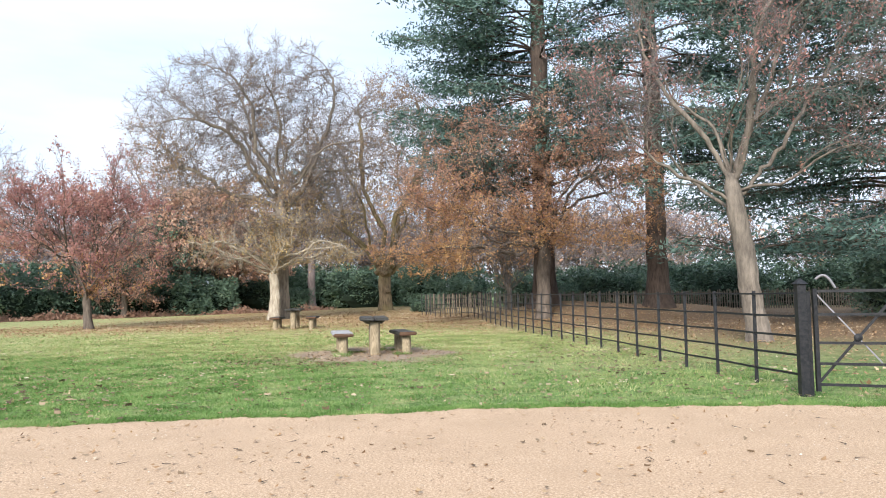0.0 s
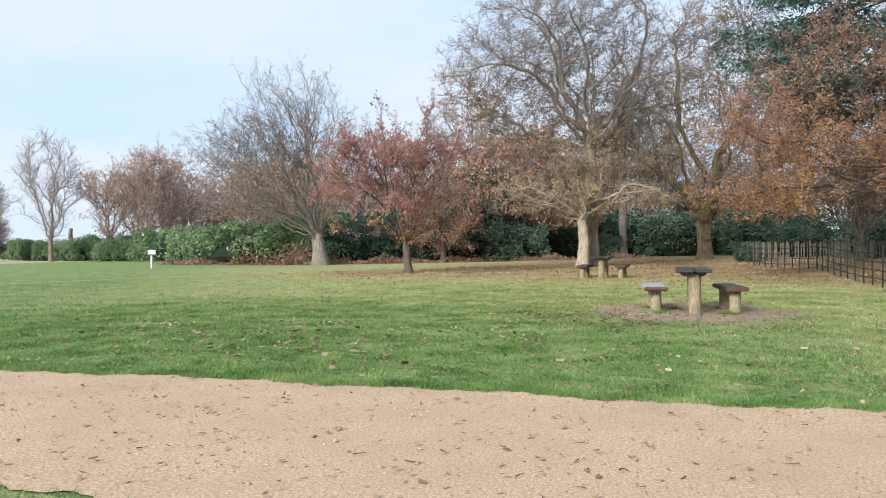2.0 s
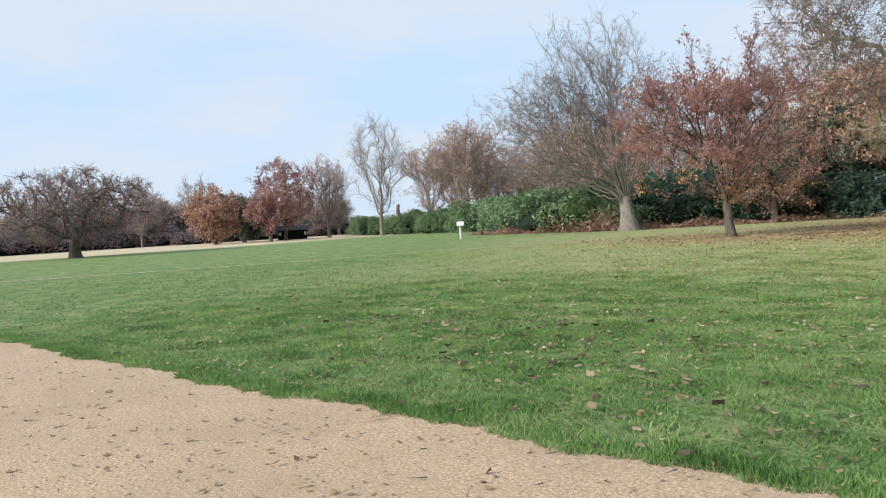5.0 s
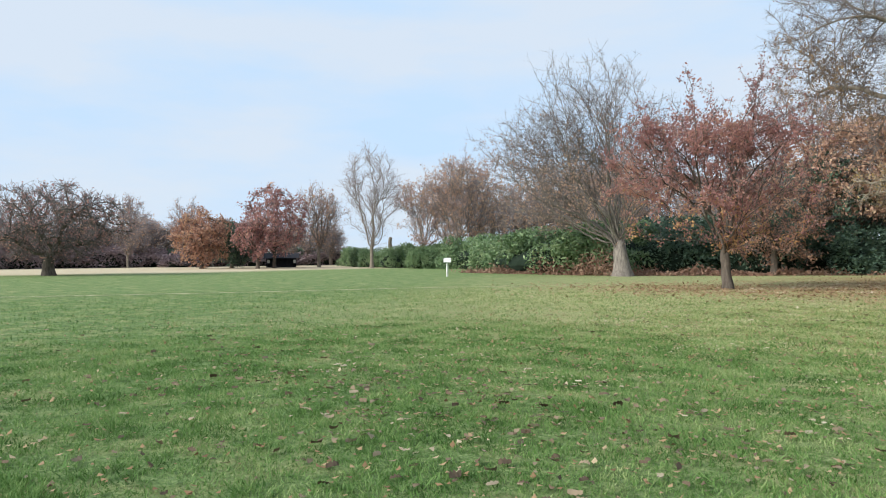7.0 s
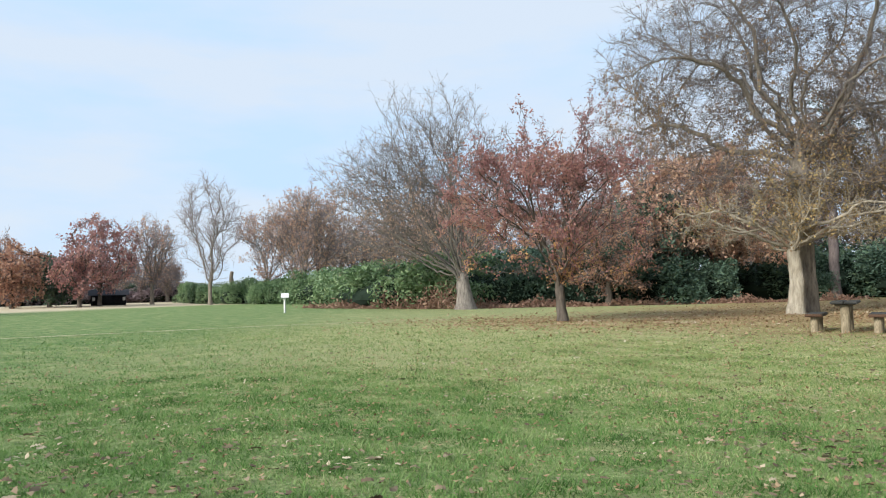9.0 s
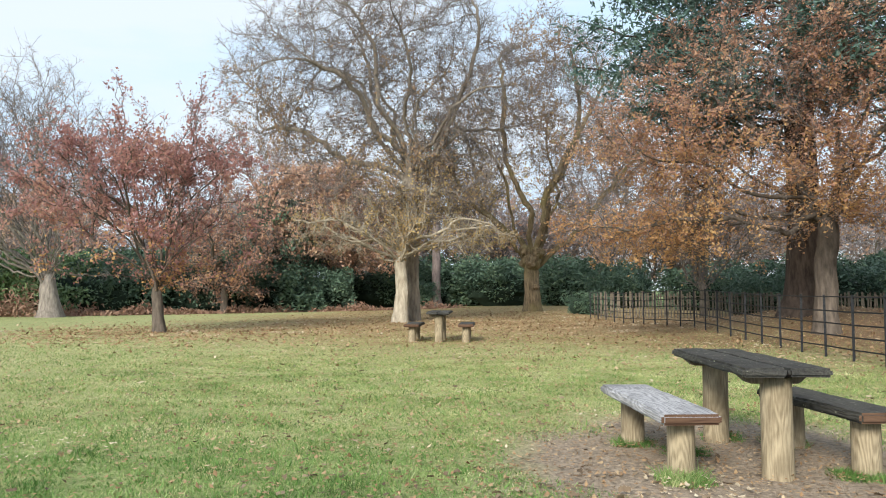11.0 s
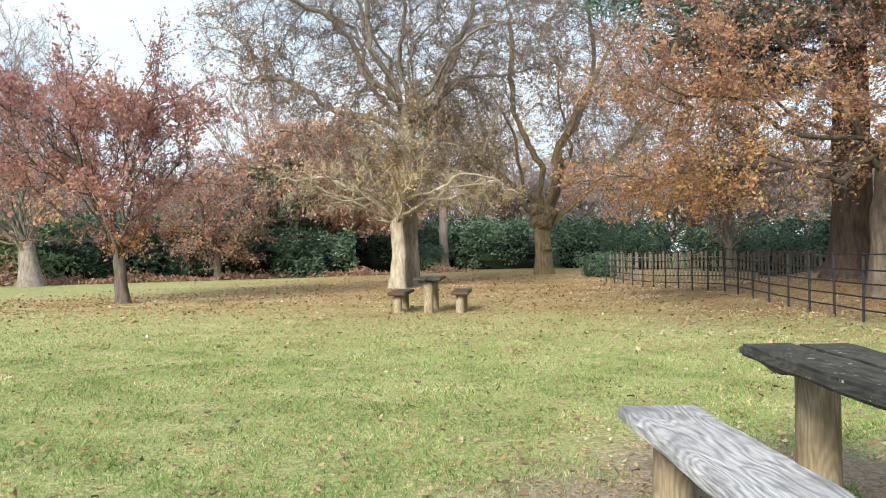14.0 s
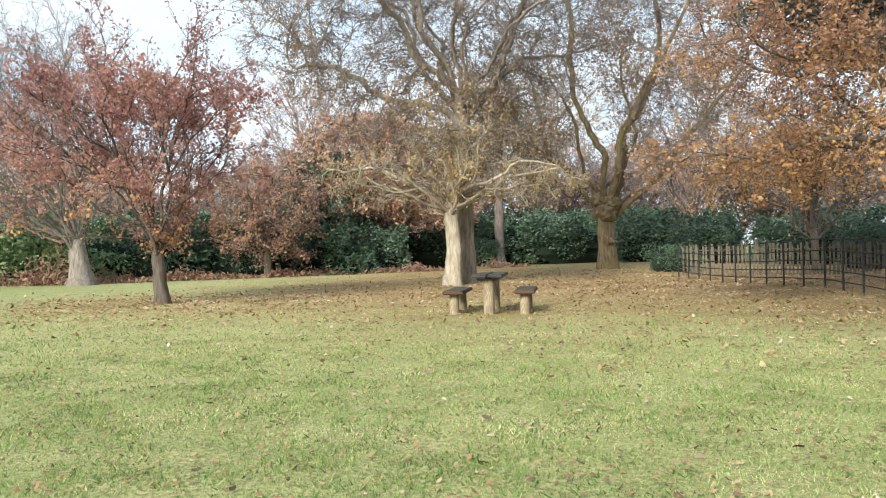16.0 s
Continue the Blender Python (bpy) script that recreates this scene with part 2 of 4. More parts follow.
_straw = ramp_node(_n, _l, _fine.outputs["Fac"], [(0.34, (0.24, 0.23, 0.09)), (0.66, (0.64, 0.59, 0.31))]).outputs["Color"]
_soil = ramp_node(_n, _l, _fine.outputs["Fac"], [(0.3, (0.16, 0.122, 0.09)), (0.7, (0.48, 0.39, 0.295))]).outputs["Color"]
_litter = ramp_node(_n, _l, _fine.outputs["Fac"], [(0.3, (0.14, 0.09, 0.042)), (0.7, (0.43, 0.29, 0.14))]).outputs["Color"]
_c1 = mix_node(_n, _l, ramp_node(_n, _l, _mid.outputs["Fac"], [(0.48, (0, 0, 0)), (0.70, (0.6, 0.6, 0.6))]).outputs["Color"], _green, _straw)


def field(n, l, cx, cy, rx, ry, ragged, edge, turn=0.0):
    """1 inside an uneven oval on the ground, 0 outside."""
    co, mp, ln = n.new("ShaderNodeTexCoord"), n.new("ShaderNodeMapping"), n.new("ShaderNodeVectorMath")
    mp.vector_type = "TEXTURE"
    mp.inputs["Location"].default_value, mp.inputs["Scale"].default_value = (cx, cy, 0), (rx, ry, 1e3)
    mp.inputs["Rotation"].default_value = (0, 0, radians(turn))
    ln.operation = "LENGTH"
    l.new(co.outputs["Object"], mp.inputs["Vector"])
    l.new(mp.outputs["Vector"], ln.inputs[0])
    tex = noise_node(n, l, 2.2 / min(rx, ry), 6, 0.65)
    ma = n.new("ShaderNodeMath")
    ma.operation = "MULTIPLY_ADD"
    ma.inputs[1].default_value = ragged
    l.new(tex.outputs["Fac"], ma.inputs[0])
    l.new(ln.outputs["Value"], ma.inputs[2])
    return ramp_node(n, l, ma.outputs[0], [(0.5 + 0.5 * ragged - edge * 0.5, (1, 1, 1)), (min(1.0, 0.5 + 0.5 * ragged + edge), (0, 0, 0))]).outputs["Color"]


_c1 = mix_node(_n, _l, field(_n, _l, -6, 26, 32, 24, 0.6, 0.3), _c1, mix_node(_n, _l, 0.6, _c1, _straw))
_c2 = mix_node(_n, _l, field(_n, _l, -9, 46, 44, 36, 0.5, 0.25), _c1, mix_node(_n, _l, 0.55, _c1, _straw))
_c3 = mix_node(_n, _l, field(_n, _l, -6, 47, 30, 40, 0.8, 0.2), _c2, mix_node(_n, _l, 0.75, _c2, _litter))
# leaf litter again, darkened in colour for the canopy's shade
_shaded_litter = ramp_node(_n, _l, _fine.outputs["Fac"], [(0.3, (0.09, 0.06, 0.035)), (0.7, (0.29, 0.195, 0.115))]).outputs["Color"]
_c3 = mix_node(_n, _l, field(_n, _l, 16, 34, 30, 40, 0.5, 0.2), _c3, _shaded_litter)
_c3 = mix_node(_n, _l, field(_n, _l, -98, 22, 60, 150, 0.3, 0.08), _c3, (0.52, 0.44, 0.30))
_c4 = mix_node(_n, _l, field(_n, _l, -2.1, 15.6, 3.5, 4.3, 0.5, 0.12, 8), _c3, _soil)
_l.new(_c4, _b.inputs["Base Color"])
bump_node(_n, _l, _b, _fine.outputs["Fac"], 0.9, 0.04)

M_GRAVEL, _n, _l, _b = shader("gravel", 0.95)
_g1, _g2, _g3 = noise_node(_n, _l, 55, 4, 0.7), noise_node(_n, _l, 1.1, 5, 0.65), noise_node(_n, _l, 9, 4, 0.7)
_gc = ramp_node(_n, _l, _g1.outputs["Fac"], [(0.32, (0.28, 0.19, 0.12)), (0.5, (0.46, 0.33, 0.22)), (0.68, (0.67, 0.525, 0.385))]).outputs["Color"]
_gc = mix_node(_n, _l, ramp_node(_n, _l, _g2.outputs["Fac"], [(0.4, (0, 0, 0)), (0.7, (0.6, 0.6, 0.6))]).outputs["Color"], _gc, (0.37, 0.265, 0.175))
_g4 = noise_node(_n, _l, 150, 2, 0.5)
_gc = mix_node(_n, _l, ramp_node(_n, _l, _g4.outputs["Fac"], [(0.60, (0, 0, 0)), (0.68, (0.75, 0.75, 0.75))]).outputs["Color"], _gc, (0.16, 0.11, 0.075))
_l.new(_gc, _b.inputs["Base Color"])
bump_node(_n, _l, _b, _g1.outputs["Fac"], 0.35, 0.008)

# ---- mesh helpers ----
def mesh_arrays(name, verts, faces, material, parent=None, smooth=False):
    """One mesh object from arrays: verts (n, 3), faces a list of (m, k) index arrays."""
    me = bpy.data.meshes.new(name)
    loops = np.concatenate([f.ravel() for f in faces]).astype(np.int32)
    totals = np.concatenate([np.full(len(f), f.shape[1]) for f in faces]).astype(np.int32)
    me.vertices.add(len(verts))
    me.vertices.foreach_set("co", np.asarray(verts, np.float32).ravel())
    me.loops.add(len(loops))
    me.loops.foreach_set("vertex_index", loops)
    me.polygons.add(len(totals))
    me.polygons.foreach_set("loop_start", np.concatenate([[0], np.cumsum(totals)[:-1]]).astype(np.int32))
    me.polygons.foreach_set("loop_total", totals)
    if smooth:
        me.polygons.foreach_set("use_smooth", np.ones(len(totals), bool))
    me.update(calc_edges=True)
    me.materials.append(material)
    ob = new(name, me)
    ob.parent = parent
    return ob


def part(name, bm, material, parent=None, label=""):
    me = bpy.data.meshes.new(name)
    bm.to_mesh(me)
    bm.free()
    me.materials.append(material)
    ob = new(name, me)
    ob.parent = parent
    return tagged(ob, label)


def unit(v):
    return v / np.maximum(np.linalg.norm(v, axis=-1, keepdims=True), 1e-9)


def ground_z(x, y):
    """Height of the lawn: nearly level, a low bank round the great conifers, a slight rise at the near table."""
    z = 0.012 * np.exp(-(((x + 2.2) / 4) ** 2 + ((y - 16) / 3.5) ** 2))
    z = z + 0.75 * np.exp(-(((x - 4.5) / 3.6) ** 2 + ((y - 35.5) / 4.2) ** 2))
    z = z + 0.5 * np.exp(-(((x - 10.5) / 3.5) ** 2 + ((y - 37) / 3.5) ** 2))
    return z + 0.22 * np.clip((y - 40) / 14, 0, 1) * np.exp(-((x + 5) / 9) ** 2)


# ---- ground ----
def axis_steps(lo, hi, far):
    inner = np.arange(lo, hi + 0.01, 0.6)
    out = [hi]
    while out[-1] < far:
        out.append(out[-1] + max(1.0, (out[-1] - hi) * 0.35))
    left = [lo]
    while left[-1] > -far:
        left.append(left[-1] - max(1.0, (lo - left[-1]) * 0.35))
    return np.concatenate([left[:0:-1], inner, out[1:]])


gx, gy = axis_steps(-40, 25, 2500), axis_steps(-5, 60, 2500)
GX, GY = np.meshgrid(gx, gy)
GZ = ground_z(GX, GY)
idx = np.arange(GX.size).reshape(GX.shape)
quads = np.stack([idx[:-1, :-1], idx[:-1, 1:], idx[1:, 1:], idx[1:, :-1]], -1).reshape(-1, 4)
lawn = mesh_arrays("ground", np.stack([GX, GY, GZ], -1).reshape(-1, 3), [quads], M_LAWN, smooth=True)
tagged(lawn, "mown green autumn lawn with straw patches and fallen leaves", "lawn", kind="structure")

PATH_EDGE = ((-90, -7.5), (-30, 3.0), (-13.8, 5.75), (-10.1, 6.35), (-7.6, 6.75), (-4.2, 7.42), (-2.0, 7.72), (-0.25, 8.03), (1.6, 8.18), (4.3, 7.95), (9, 7.6), (40, 6))


def path_far(x):
    return np.interp(x, [p[0] for p in PATH_EDGE], [p[1] for p in PATH_EDGE])


def path_near(x):
    return path_far(x) - 3.2 - np.clip((x + 3) / 3, 0, 1) * 1.3


def ragged(x, s):
    return 0.05 * np.sin(x * 2.1 + s) + 0.035 * np.sin(x * 5.3 + 2 * s) + 0.025 * np.sin(x * 13.1 + s * 3) + 0.015 * np.sin(x * 31 + s)


px = np.concatenate([np.arange(-90, -16, 1.0), np.arange(-16, 8, 0.07), np.arange(8, 40, 1.0)])
far_y, near_y = path_far(px) + ragged(px, 1.0), path_near(px) + ragged(px, 4.0)
cols = np.linspace(0, 1, 5)
pv = np.stack([np.stack([px, near_y + (far_y - near_y) * c, np.full_like(px, 0.012 + 0.03 * c * (1 - c))], -1) for c in cols], 1)
pi = np.arange(len(px) * 5).reshape(-1, 5)
pq = np.stack([pi[:-1, :-1], pi[1:, :-1], pi[1:, 1:], pi[:-1, 1:]], -1).reshape(-1, 4)
path = mesh_arrays("path", pv.reshape(-1, 3), [pq], M_GRAVEL, smooth=True)
tagged(path, "tan compacted gravel path with scattered leaves and twigs", "path", kind="structure")

# ---- trees ----
def skeleton_tree(rng, trunk, blobs, count, step, reach=4.0, kill=0.8, droop=0.0, wander=0.25, limbs=7, arch=0.08, hold=0.55):
    """Grows curved limbs from a trunk line, then branches into ellipsoids (cx, cy, cz, rx, ry, rz, share)."""
    nodes, parent = [np.array(p, float) for p in trunk], [-1] + list(range(len(trunk) - 1))
    share = np.array([q[6] for q in blobs])
    which = np.repeat(np.arange(len(blobs)), np.maximum(1, np.round(share / share.sum() * limbs)).astype(int))
    turn0 = rng.uniform(0, 6.28)
    for k, w in enumerate(which):
        cx, cy, cz, rx, ry, rz, _ = blobs[w]
        a = turn0 + k * 2.4
        rr = rng.uniform(0.45, 0.85)
        goal = np.array([cx + rx * rr * math.cos(a), cy + ry * rr * math.sin(a), cz + rz * rng.uniform(-0.45, 0.75)])
        j = int(len(trunk) * rng.uniform(0.74, 1.0))
        j = min(j, len(trunk) - 1)
        p0 = nodes[j]
        ln = np.linalg.norm(goal - p0)
        bend = p0 + (goal - p0) * 0.42 + np.array([0, 0, arch * ln]) + rng.normal(size=3) * 0.09 * ln
        m = max(3, int(ln * 1.05 / step))
        ph = rng.uniform(0, 6.28, 3)
        prev = j
        for q in range(1, m + 1):
            u = q / m
            pt = p0 * (1 - u) ** 2 + bend * 2 * u * (1 - u) + goal * u * u + np.sin(u * 9 + ph) * 0.035 * ln * min(1, u * 3) + rng.normal(size=3) * 0.12 * step
            nodes.append(pt)
            parent.append(prev)
            prev = len(nodes) - 1
    pts = []
    for cx, cy, cz, rx, ry, rz, share in blobs:
        k = int(count * share)
        d = unit(rng.normal(size=(k, 3))) * rng.random((k, 1)) ** 0.42
        pts.append(np.array([cx, cy, cz]) + d * np.array([rx, ry, rz]))
    att = np.concatenate(pts)
    start = len(trunk)
    live = np.array(nodes)
    d = np.linalg.norm(att[:, None] - live[None, start:], axis=2)
    near, dist = d.argmin(1) + start, d.min(1)
    grown = np.zeros(len(live), int)
    for it in range(110):
        ok = dist < reach
        if not ok.any() or len(att) == 0:
            break
        vec = unit(att[ok] - live[near[ok]])
        acc = np.zeros_like(live)
        np.add.at(acc, near[ok], vec)
        who = np.unique(near[ok])
        ahead = unit(live[who] - live[np.maximum(np.array(parent)[who], 0)])
        w = unit(acc[who]) + ahead * hold + rng.normal(size=(len(who), 3)) * wander + np.array([0, 0, -droop])
        fresh = live[who] + unit(w) * step * rng.uniform(0.8, 1.15, (len(who), 1))
        base = len(live)
        grown[who] += 1
        grown = np.concatenate([grown, np.zeros(len(fresh), int)])
        live = np.concatenate([live, fresh])
        parent += list(who)
        dn = np.linalg.norm(att[:, None] - fresh[None], axis=2)
        j = dn.argmin(1)
        m = dn[np.arange(len(att)), j]
        better = m < dist
        near, dist = np.where(better, base + j, near), np.where(better, m, dist)
        keep = (dist > kill) & (grown[near] < 3)
        att, near, dist = att[keep], near[keep], dist[keep]
        if len(live) > 9000:
            break
    return live, np.array(parent)


def fan_skeleton(rng, trunk, blobs, limbs, step, levels=3, spread=0.9, gap=0.8, low_limb=0.6):
    """Limbs that climb outwards from the trunk in a fan, each with forked side branches, kept inside the ellipsoids."""
    nodes, parent = [np.array(p, float) for p in trunk], [-1] + list(range(len(trunk) - 1))
    mids, radii = np.array([b[:3] for b in blobs]), np.array([b[3:6] for b in blobs])

    def inside(p):
        return (((p - mids) / radii) ** 2).sum(1).min() < 1.0

    share = np.array([b[6] for b in blobs])
    which = np.repeat(np.arange(len(blobs)), np.maximum(1, np.round(share / share.sum() * limbs)).astype(int))
    turn0, todo = rng.uniform(0, 6.28), []
    for k, w in enumerate(which):
        a = turn0 + k * 2.4
        up = rng.uniform(-0.35, 0.95)
        flat = math.sqrt(max(0.05, 1 - up * up)) * rng.uniform(0.6, 1.0)
        goal = mids[w] + radii[w] * np.array([flat * math.cos(a), flat * math.sin(a), up])
        j = min(len(trunk) - 1, int(len(trunk) * rng.uniform(low_limb, 1.0)))
        todo.append((j, goal, 0))
    while todo:
        j, goal, level = todo.pop(0)
        p0 = nodes[j]
        ln = np.linalg.norm(goal - p0)
        if ln < step:
            continue
        m = max(2, int(ln / step))
        bend = p0 + (goal - p0) * 0.5 + np.array([0, 0, -0.07 * ln if level == 0 else 0.0]) + rng.normal(size=3) * 0.05 * ln
        ph, prev, chain = rng.uniform(0, 6.28, 3), j, []
        for q in range(1, m + 1):
            u = q / m
            pt = p0 * (1 - u) ** 2 + bend * 2 * u * (1 - u) + goal * u * u + np.sin(u * 8 + ph) * 0.034 * ln * min(1, u * 3) + rng.normal(size=3) * 0.12 * step
            if level and not inside(pt) and rng.random() < 0.7:
                break
            nodes.append(pt)
            parent.append(prev)
            prev = len(nodes) - 1
            chain.append(prev)
        if level >= levels or len(nodes) > 9000:
            continue
        travel, nxt = 0.0, gap * rng.uniform(0.6, 1.6) + (ln * 0.18 if level == 0 else 0)
        for i in range(1, len(chain)):
            d = nodes[chain[i]] - nodes[chain[i - 1]]
            travel += np.linalg.norm(d)
            if travel < nxt:
                continue
            nxt = travel + gap * rng.uniform(0.55, 1.4) * (1.0 - 0.18 * level)
            d = unit(d)
            side = unit(np.cross(d, rng.normal(size=3)))
            way = unit(d + side * spread * rng.uniform(0.7, 1.5) + np.array([0, 0, 0.14]))
            reach_ = (ln - travel) * rng.uniform(0.4, 0.8) + gap * rng.uniform(0.5, 1.0)
            todo.append((chain[i], nodes[chain[i]] + way * reach_, level + 1))
    return np.array(nodes), np.array(parent)


def limb_mesh(rng, live, parent, r_trunk, r_tip, flare=0.6, rough=0.0):
    """Swept tubes along the limbs; returns verts, faces and the radius of every node."""
    n = len(live)
    kids = [[] for _ in range(n)]
    weight = np.zeros(n)
    for i in range(n - 1, -1, -1):
        weight[i] = max(weight[i], 1.0)
        if parent[i] >= 0:
            kids[parent[i]].append(i)
            weight[parent[i]] += weight[i]
    power = math.log(r_trunk / r_tip) / math.log(max(weight[0], 2))
    rad = r_tip * weight ** power
    z0 = live[0][2]
    verts, tris, base = [], [], 0
    todo = [(0, None)]
    while todo:
        i, frm = todo.pop()
        chain = [] if frm is None else [frm]
        while True:
            chain.append(i)
            if not kids[i]:
                break
            ks = sorted(kids[i], key=lambda k: -weight[k])
            for k in ks[1:]:
                todo.append((k, i))
            i = ks[0]
        if len(chain) < 2:
            continue
        p, r = live[chain], rad[chain].copy()
        if frm is not None:
            r[0] = min(r[0], r[1] * 1.25)
        r[-1] *= 0.4
        r = r * (1 + flare * np.exp(-(p[:, 2] - z0) / (r_trunk * 1.6)))
        k = 10 if r[0] > 0.15 else 5 if r[0] > 0.045 else 3
        t = unit(np.gradient(p, axis=0))
        ref = np.eye(3)[np.abs(t.mean(0)).argmin()]
        a = unit(np.cross(t, ref))
        b = np.cross(t, a)
        ang = np.linspace(0, 2 * np.pi, k, endpoint=False)
        wob = 1 + (rough * np.sin(ang * 3 + p[0, 0])[None] + rough * 0.7 * np.sin(ang * 2 + np.arange(len(p))[:, None] * 0.5) if k == 10 else np.zeros((len(p), k)))
        ring = p[:, None] + (r[:, None] * wob)[..., None] * (np.cos(ang)[None, :, None] * a[:, None] + np.sin(ang)[None, :, None] * b[:, None])
        verts.append(ring.reshape(-1, 3))
        ix = base + np.arange(len(p) * k).reshape(len(p), k)
        nx = np.roll(ix, -1, axis=1)
        tris.append(np.stack([ix[:-1], nx[:-1], nx[1:], ix[1:]], -1).reshape(-1, 4))
        base += len(p) * k
    return np.concatenate(verts), [np.concatenate(tris)], rad


def twig_arrays(rng, live, parent, rad, limit, per, length, thick, up=0.15):
    """Thin forked twigs on the slender limbs: bases, tips and a cone mesh."""
    pick = np.where((rad < limit) & (parent >= 0))[0]
    pick = np.repeat(pick, per)
    d = unit(live[pick] - live[parent[pick]])
    s = live[pick] - d * rng.random((len(pick), 1)) * 0.4
    d = unit(d * 0.8 + rng.normal(size=d.shape) * 0.65 + np.array([0, 0, up]))
    ln = length * rng.uniform(0.45, 1.2, (len(pick), 1))
    e = s + d * ln
    starts, ends = [s], [e]
    for f in (0.4, 0.65):
        s2 = s + d * ln * f
        d2 = unit(d + rng.normal(size=d.shape) * 0.6)
        starts.append(s2)
        ends.append(s2 + d2 * ln * 0.55)
    s, e = np.concatenate(starts), np.concatenate(ends)
    d = unit(e - s)
    a = unit(np.cross(d, rng.normal(size=d.shape)))
    b = np.cross(d, a)
    ring = [s + thick * (math.cos(q) * a + math.sin(q) * b) for q in (0, 2.094, 4.189)]
    v = np.stack([*ring, e], 1).reshape(-1, 3)
    i = np.arange(len(s))[:, None] * 4
    f = np.concatenate([i + np.array([[0, 1, 3]]), i + np.array([[1, 2, 3]]), i + np.array([[2, 0, 3]])])
    return s, e, v, [f]


def leaf_arrays(rng, at, size, flat=0.0, wide=0.6):
    """Folded lozenge leaves at the given points."""
    n = len(at)
    d = unit(rng.normal(size=(n, 3)) + np.array([0, 0, -0.2]))
    if flat:
        d = unit(d * np.array([1, 1, 1 - flat]))
    a = unit(np.cross(d, rng.normal(size=(n, 3)) * (1 - flat) + np.array([0, 0, flat * 3 + 0.01])))
    nn = np.cross(d, a)
    s = size * rng.uniform(0.6, 1.3, (n, 1))
    v = np.stack([at - d * s * 0.5, at + a * s * wide * 0.5 + nn * s * 0.12, at + d * s * 0.5, at - a * s * wide * 0.5 + nn * s * 0.12], 1).reshape(-1, 3)
    i = np.arange(n)[:, None] * 4
    return v, [np.concatenate([i + np.array([[0, 1, 2]]), i + np.array([[0, 2, 3]])])]


def tree(name, label, at, seed, height, r_trunk, fork, blobs, count=900, step=0.42, bark=None, leaf=None, leaves=0, leaf_size=0.13,
         leaf_rule=None, twigs=2, twig_len=0.8, twig_thick=0.008, lean=(0, 0), kill=0.8, droop=0.0, r_tip=0.012, flare=0.6, rough=0.06, category="tree", group="", wander=0.3, twig_up=0.15, limbs=7, twig_bark=None, arch=0.08, hold=0.55, leaf_low=None, low_at=(3.0, 1.0), spray=0.0, fan=0.0, low_limb=0.6):
    """A broadleaf tree. blobs are given from the trunk's foot; fork is the height at which the limbs begin."""
    rng = np.random.default_rng(seed)
    x, y = at
    z = float(ground_z(np.array(x), np.array(y))) - 0.12
    root = tagged(new(name), label, category, group)
    root.location = (x, y, z)
    k = max(4, int(fork * 1.15 / step))
    hs = np.linspace(0, fork * 1.15, k)
    line = [(lean[0] * h / fork + rng.normal() * 0.02 * (h > 0), lean[1] * h / fork + rng.normal() * 0.02 * (h > 0), h) for h in hs]
    if fan:
        live, parent = fan_skeleton(rng, line, blobs, limbs, step, gap=fan, low_limb=low_limb)
    else:
        live, parent = skeleton_tree(rng, line, blobs, count, step, kill=kill, droop=droop, wander=wander, limbs=limbs, reach=height * 0.3, arch=arch, hold=hold)
    v, f, rad = limb_mesh(rng, live, parent, r_trunk, r_tip, flare, rough)
    mesh_arrays("trunk", v, f, bark or M_OAK, root, smooth=True)
    s, e, v, f = twig_arrays(rng, live, parent, rad, r_tip * 4.0, twigs, twig_len, twig_thick, twig_up)
    mesh_arrays("branchwork", v, f, twig_bark or M_TWIG, root)
    if leaves:
        q = rng.integers(0, len(s), leaves * 3)
        p = s[q] + (e[q] - s[q]) * rng.random((len(q), 1)) + rng.normal(size=(len(q), 3)) * leaf_size * 0.5
        if leaf_rule:
            p = p[rng.random(len(p)) < leaf_rule(p)]
        p = p[:leaves]
        below = rng.normal(size=len(p)) * low_at[1] + low_at[0] > p[:, 2]
        for some, mat in ((below, leaf_low), (~below, leaf)) if leaf_low else ((p[:, 2] > -9, leaf),):
            v, f = leaf_arrays(rng, p[some], leaf_size, flat=spray)
            mesh_arrays("foliage", v, f, mat, root)
    return root


def patchy(p, scale, bias, low=None):
    v = np.sin(p[:, 0] * scale + 1.3) + np.sin(p[:, 1] * scale * 1.1 + 0.4) + np.sin(p[:, 2] * scale * 1.3 + p[:, 0] * 0.5)
    w = np.clip(0.5 + v * 0.35 + bias, 0.03, 1)
    if low:
        w = w * np.clip((low[1] - p[:, 2]) / (low[1] - low[0]), low[2], 1)
    return w


# young red oak on the open lawn
tree("red_oak", "young oak with rusty red leaves on open lawn", (-16.7, 31.2), 11, 9.2, 0.165, 1.7,
     [(-0.7, -0.2, 4.7, 4.3, 4.2, 2.7, 0.5), (-0.4, 0, 6.8, 3.1, 3.1, 2.2, 0.28), (-0.3, -0.2, 2.7, 4.1, 3.9, 1.0, 0.22)], 1700, 0.25, M_OAK_DARK, M_RED, 24000, 0.11,
     lambda p: patchy(p, 1.9, 0.1, (5.2, 9.6, 0.1)), twigs=2, twig_len=0.45, twig_thick=0.0055, r_tip=0.0075, lean=(-0.15, 0), limbs=20, twig_up=0.2, fan=0.6, low_limb=0.7, leaf_low=M_ORANGE, low_at=(2.1, 0.8))
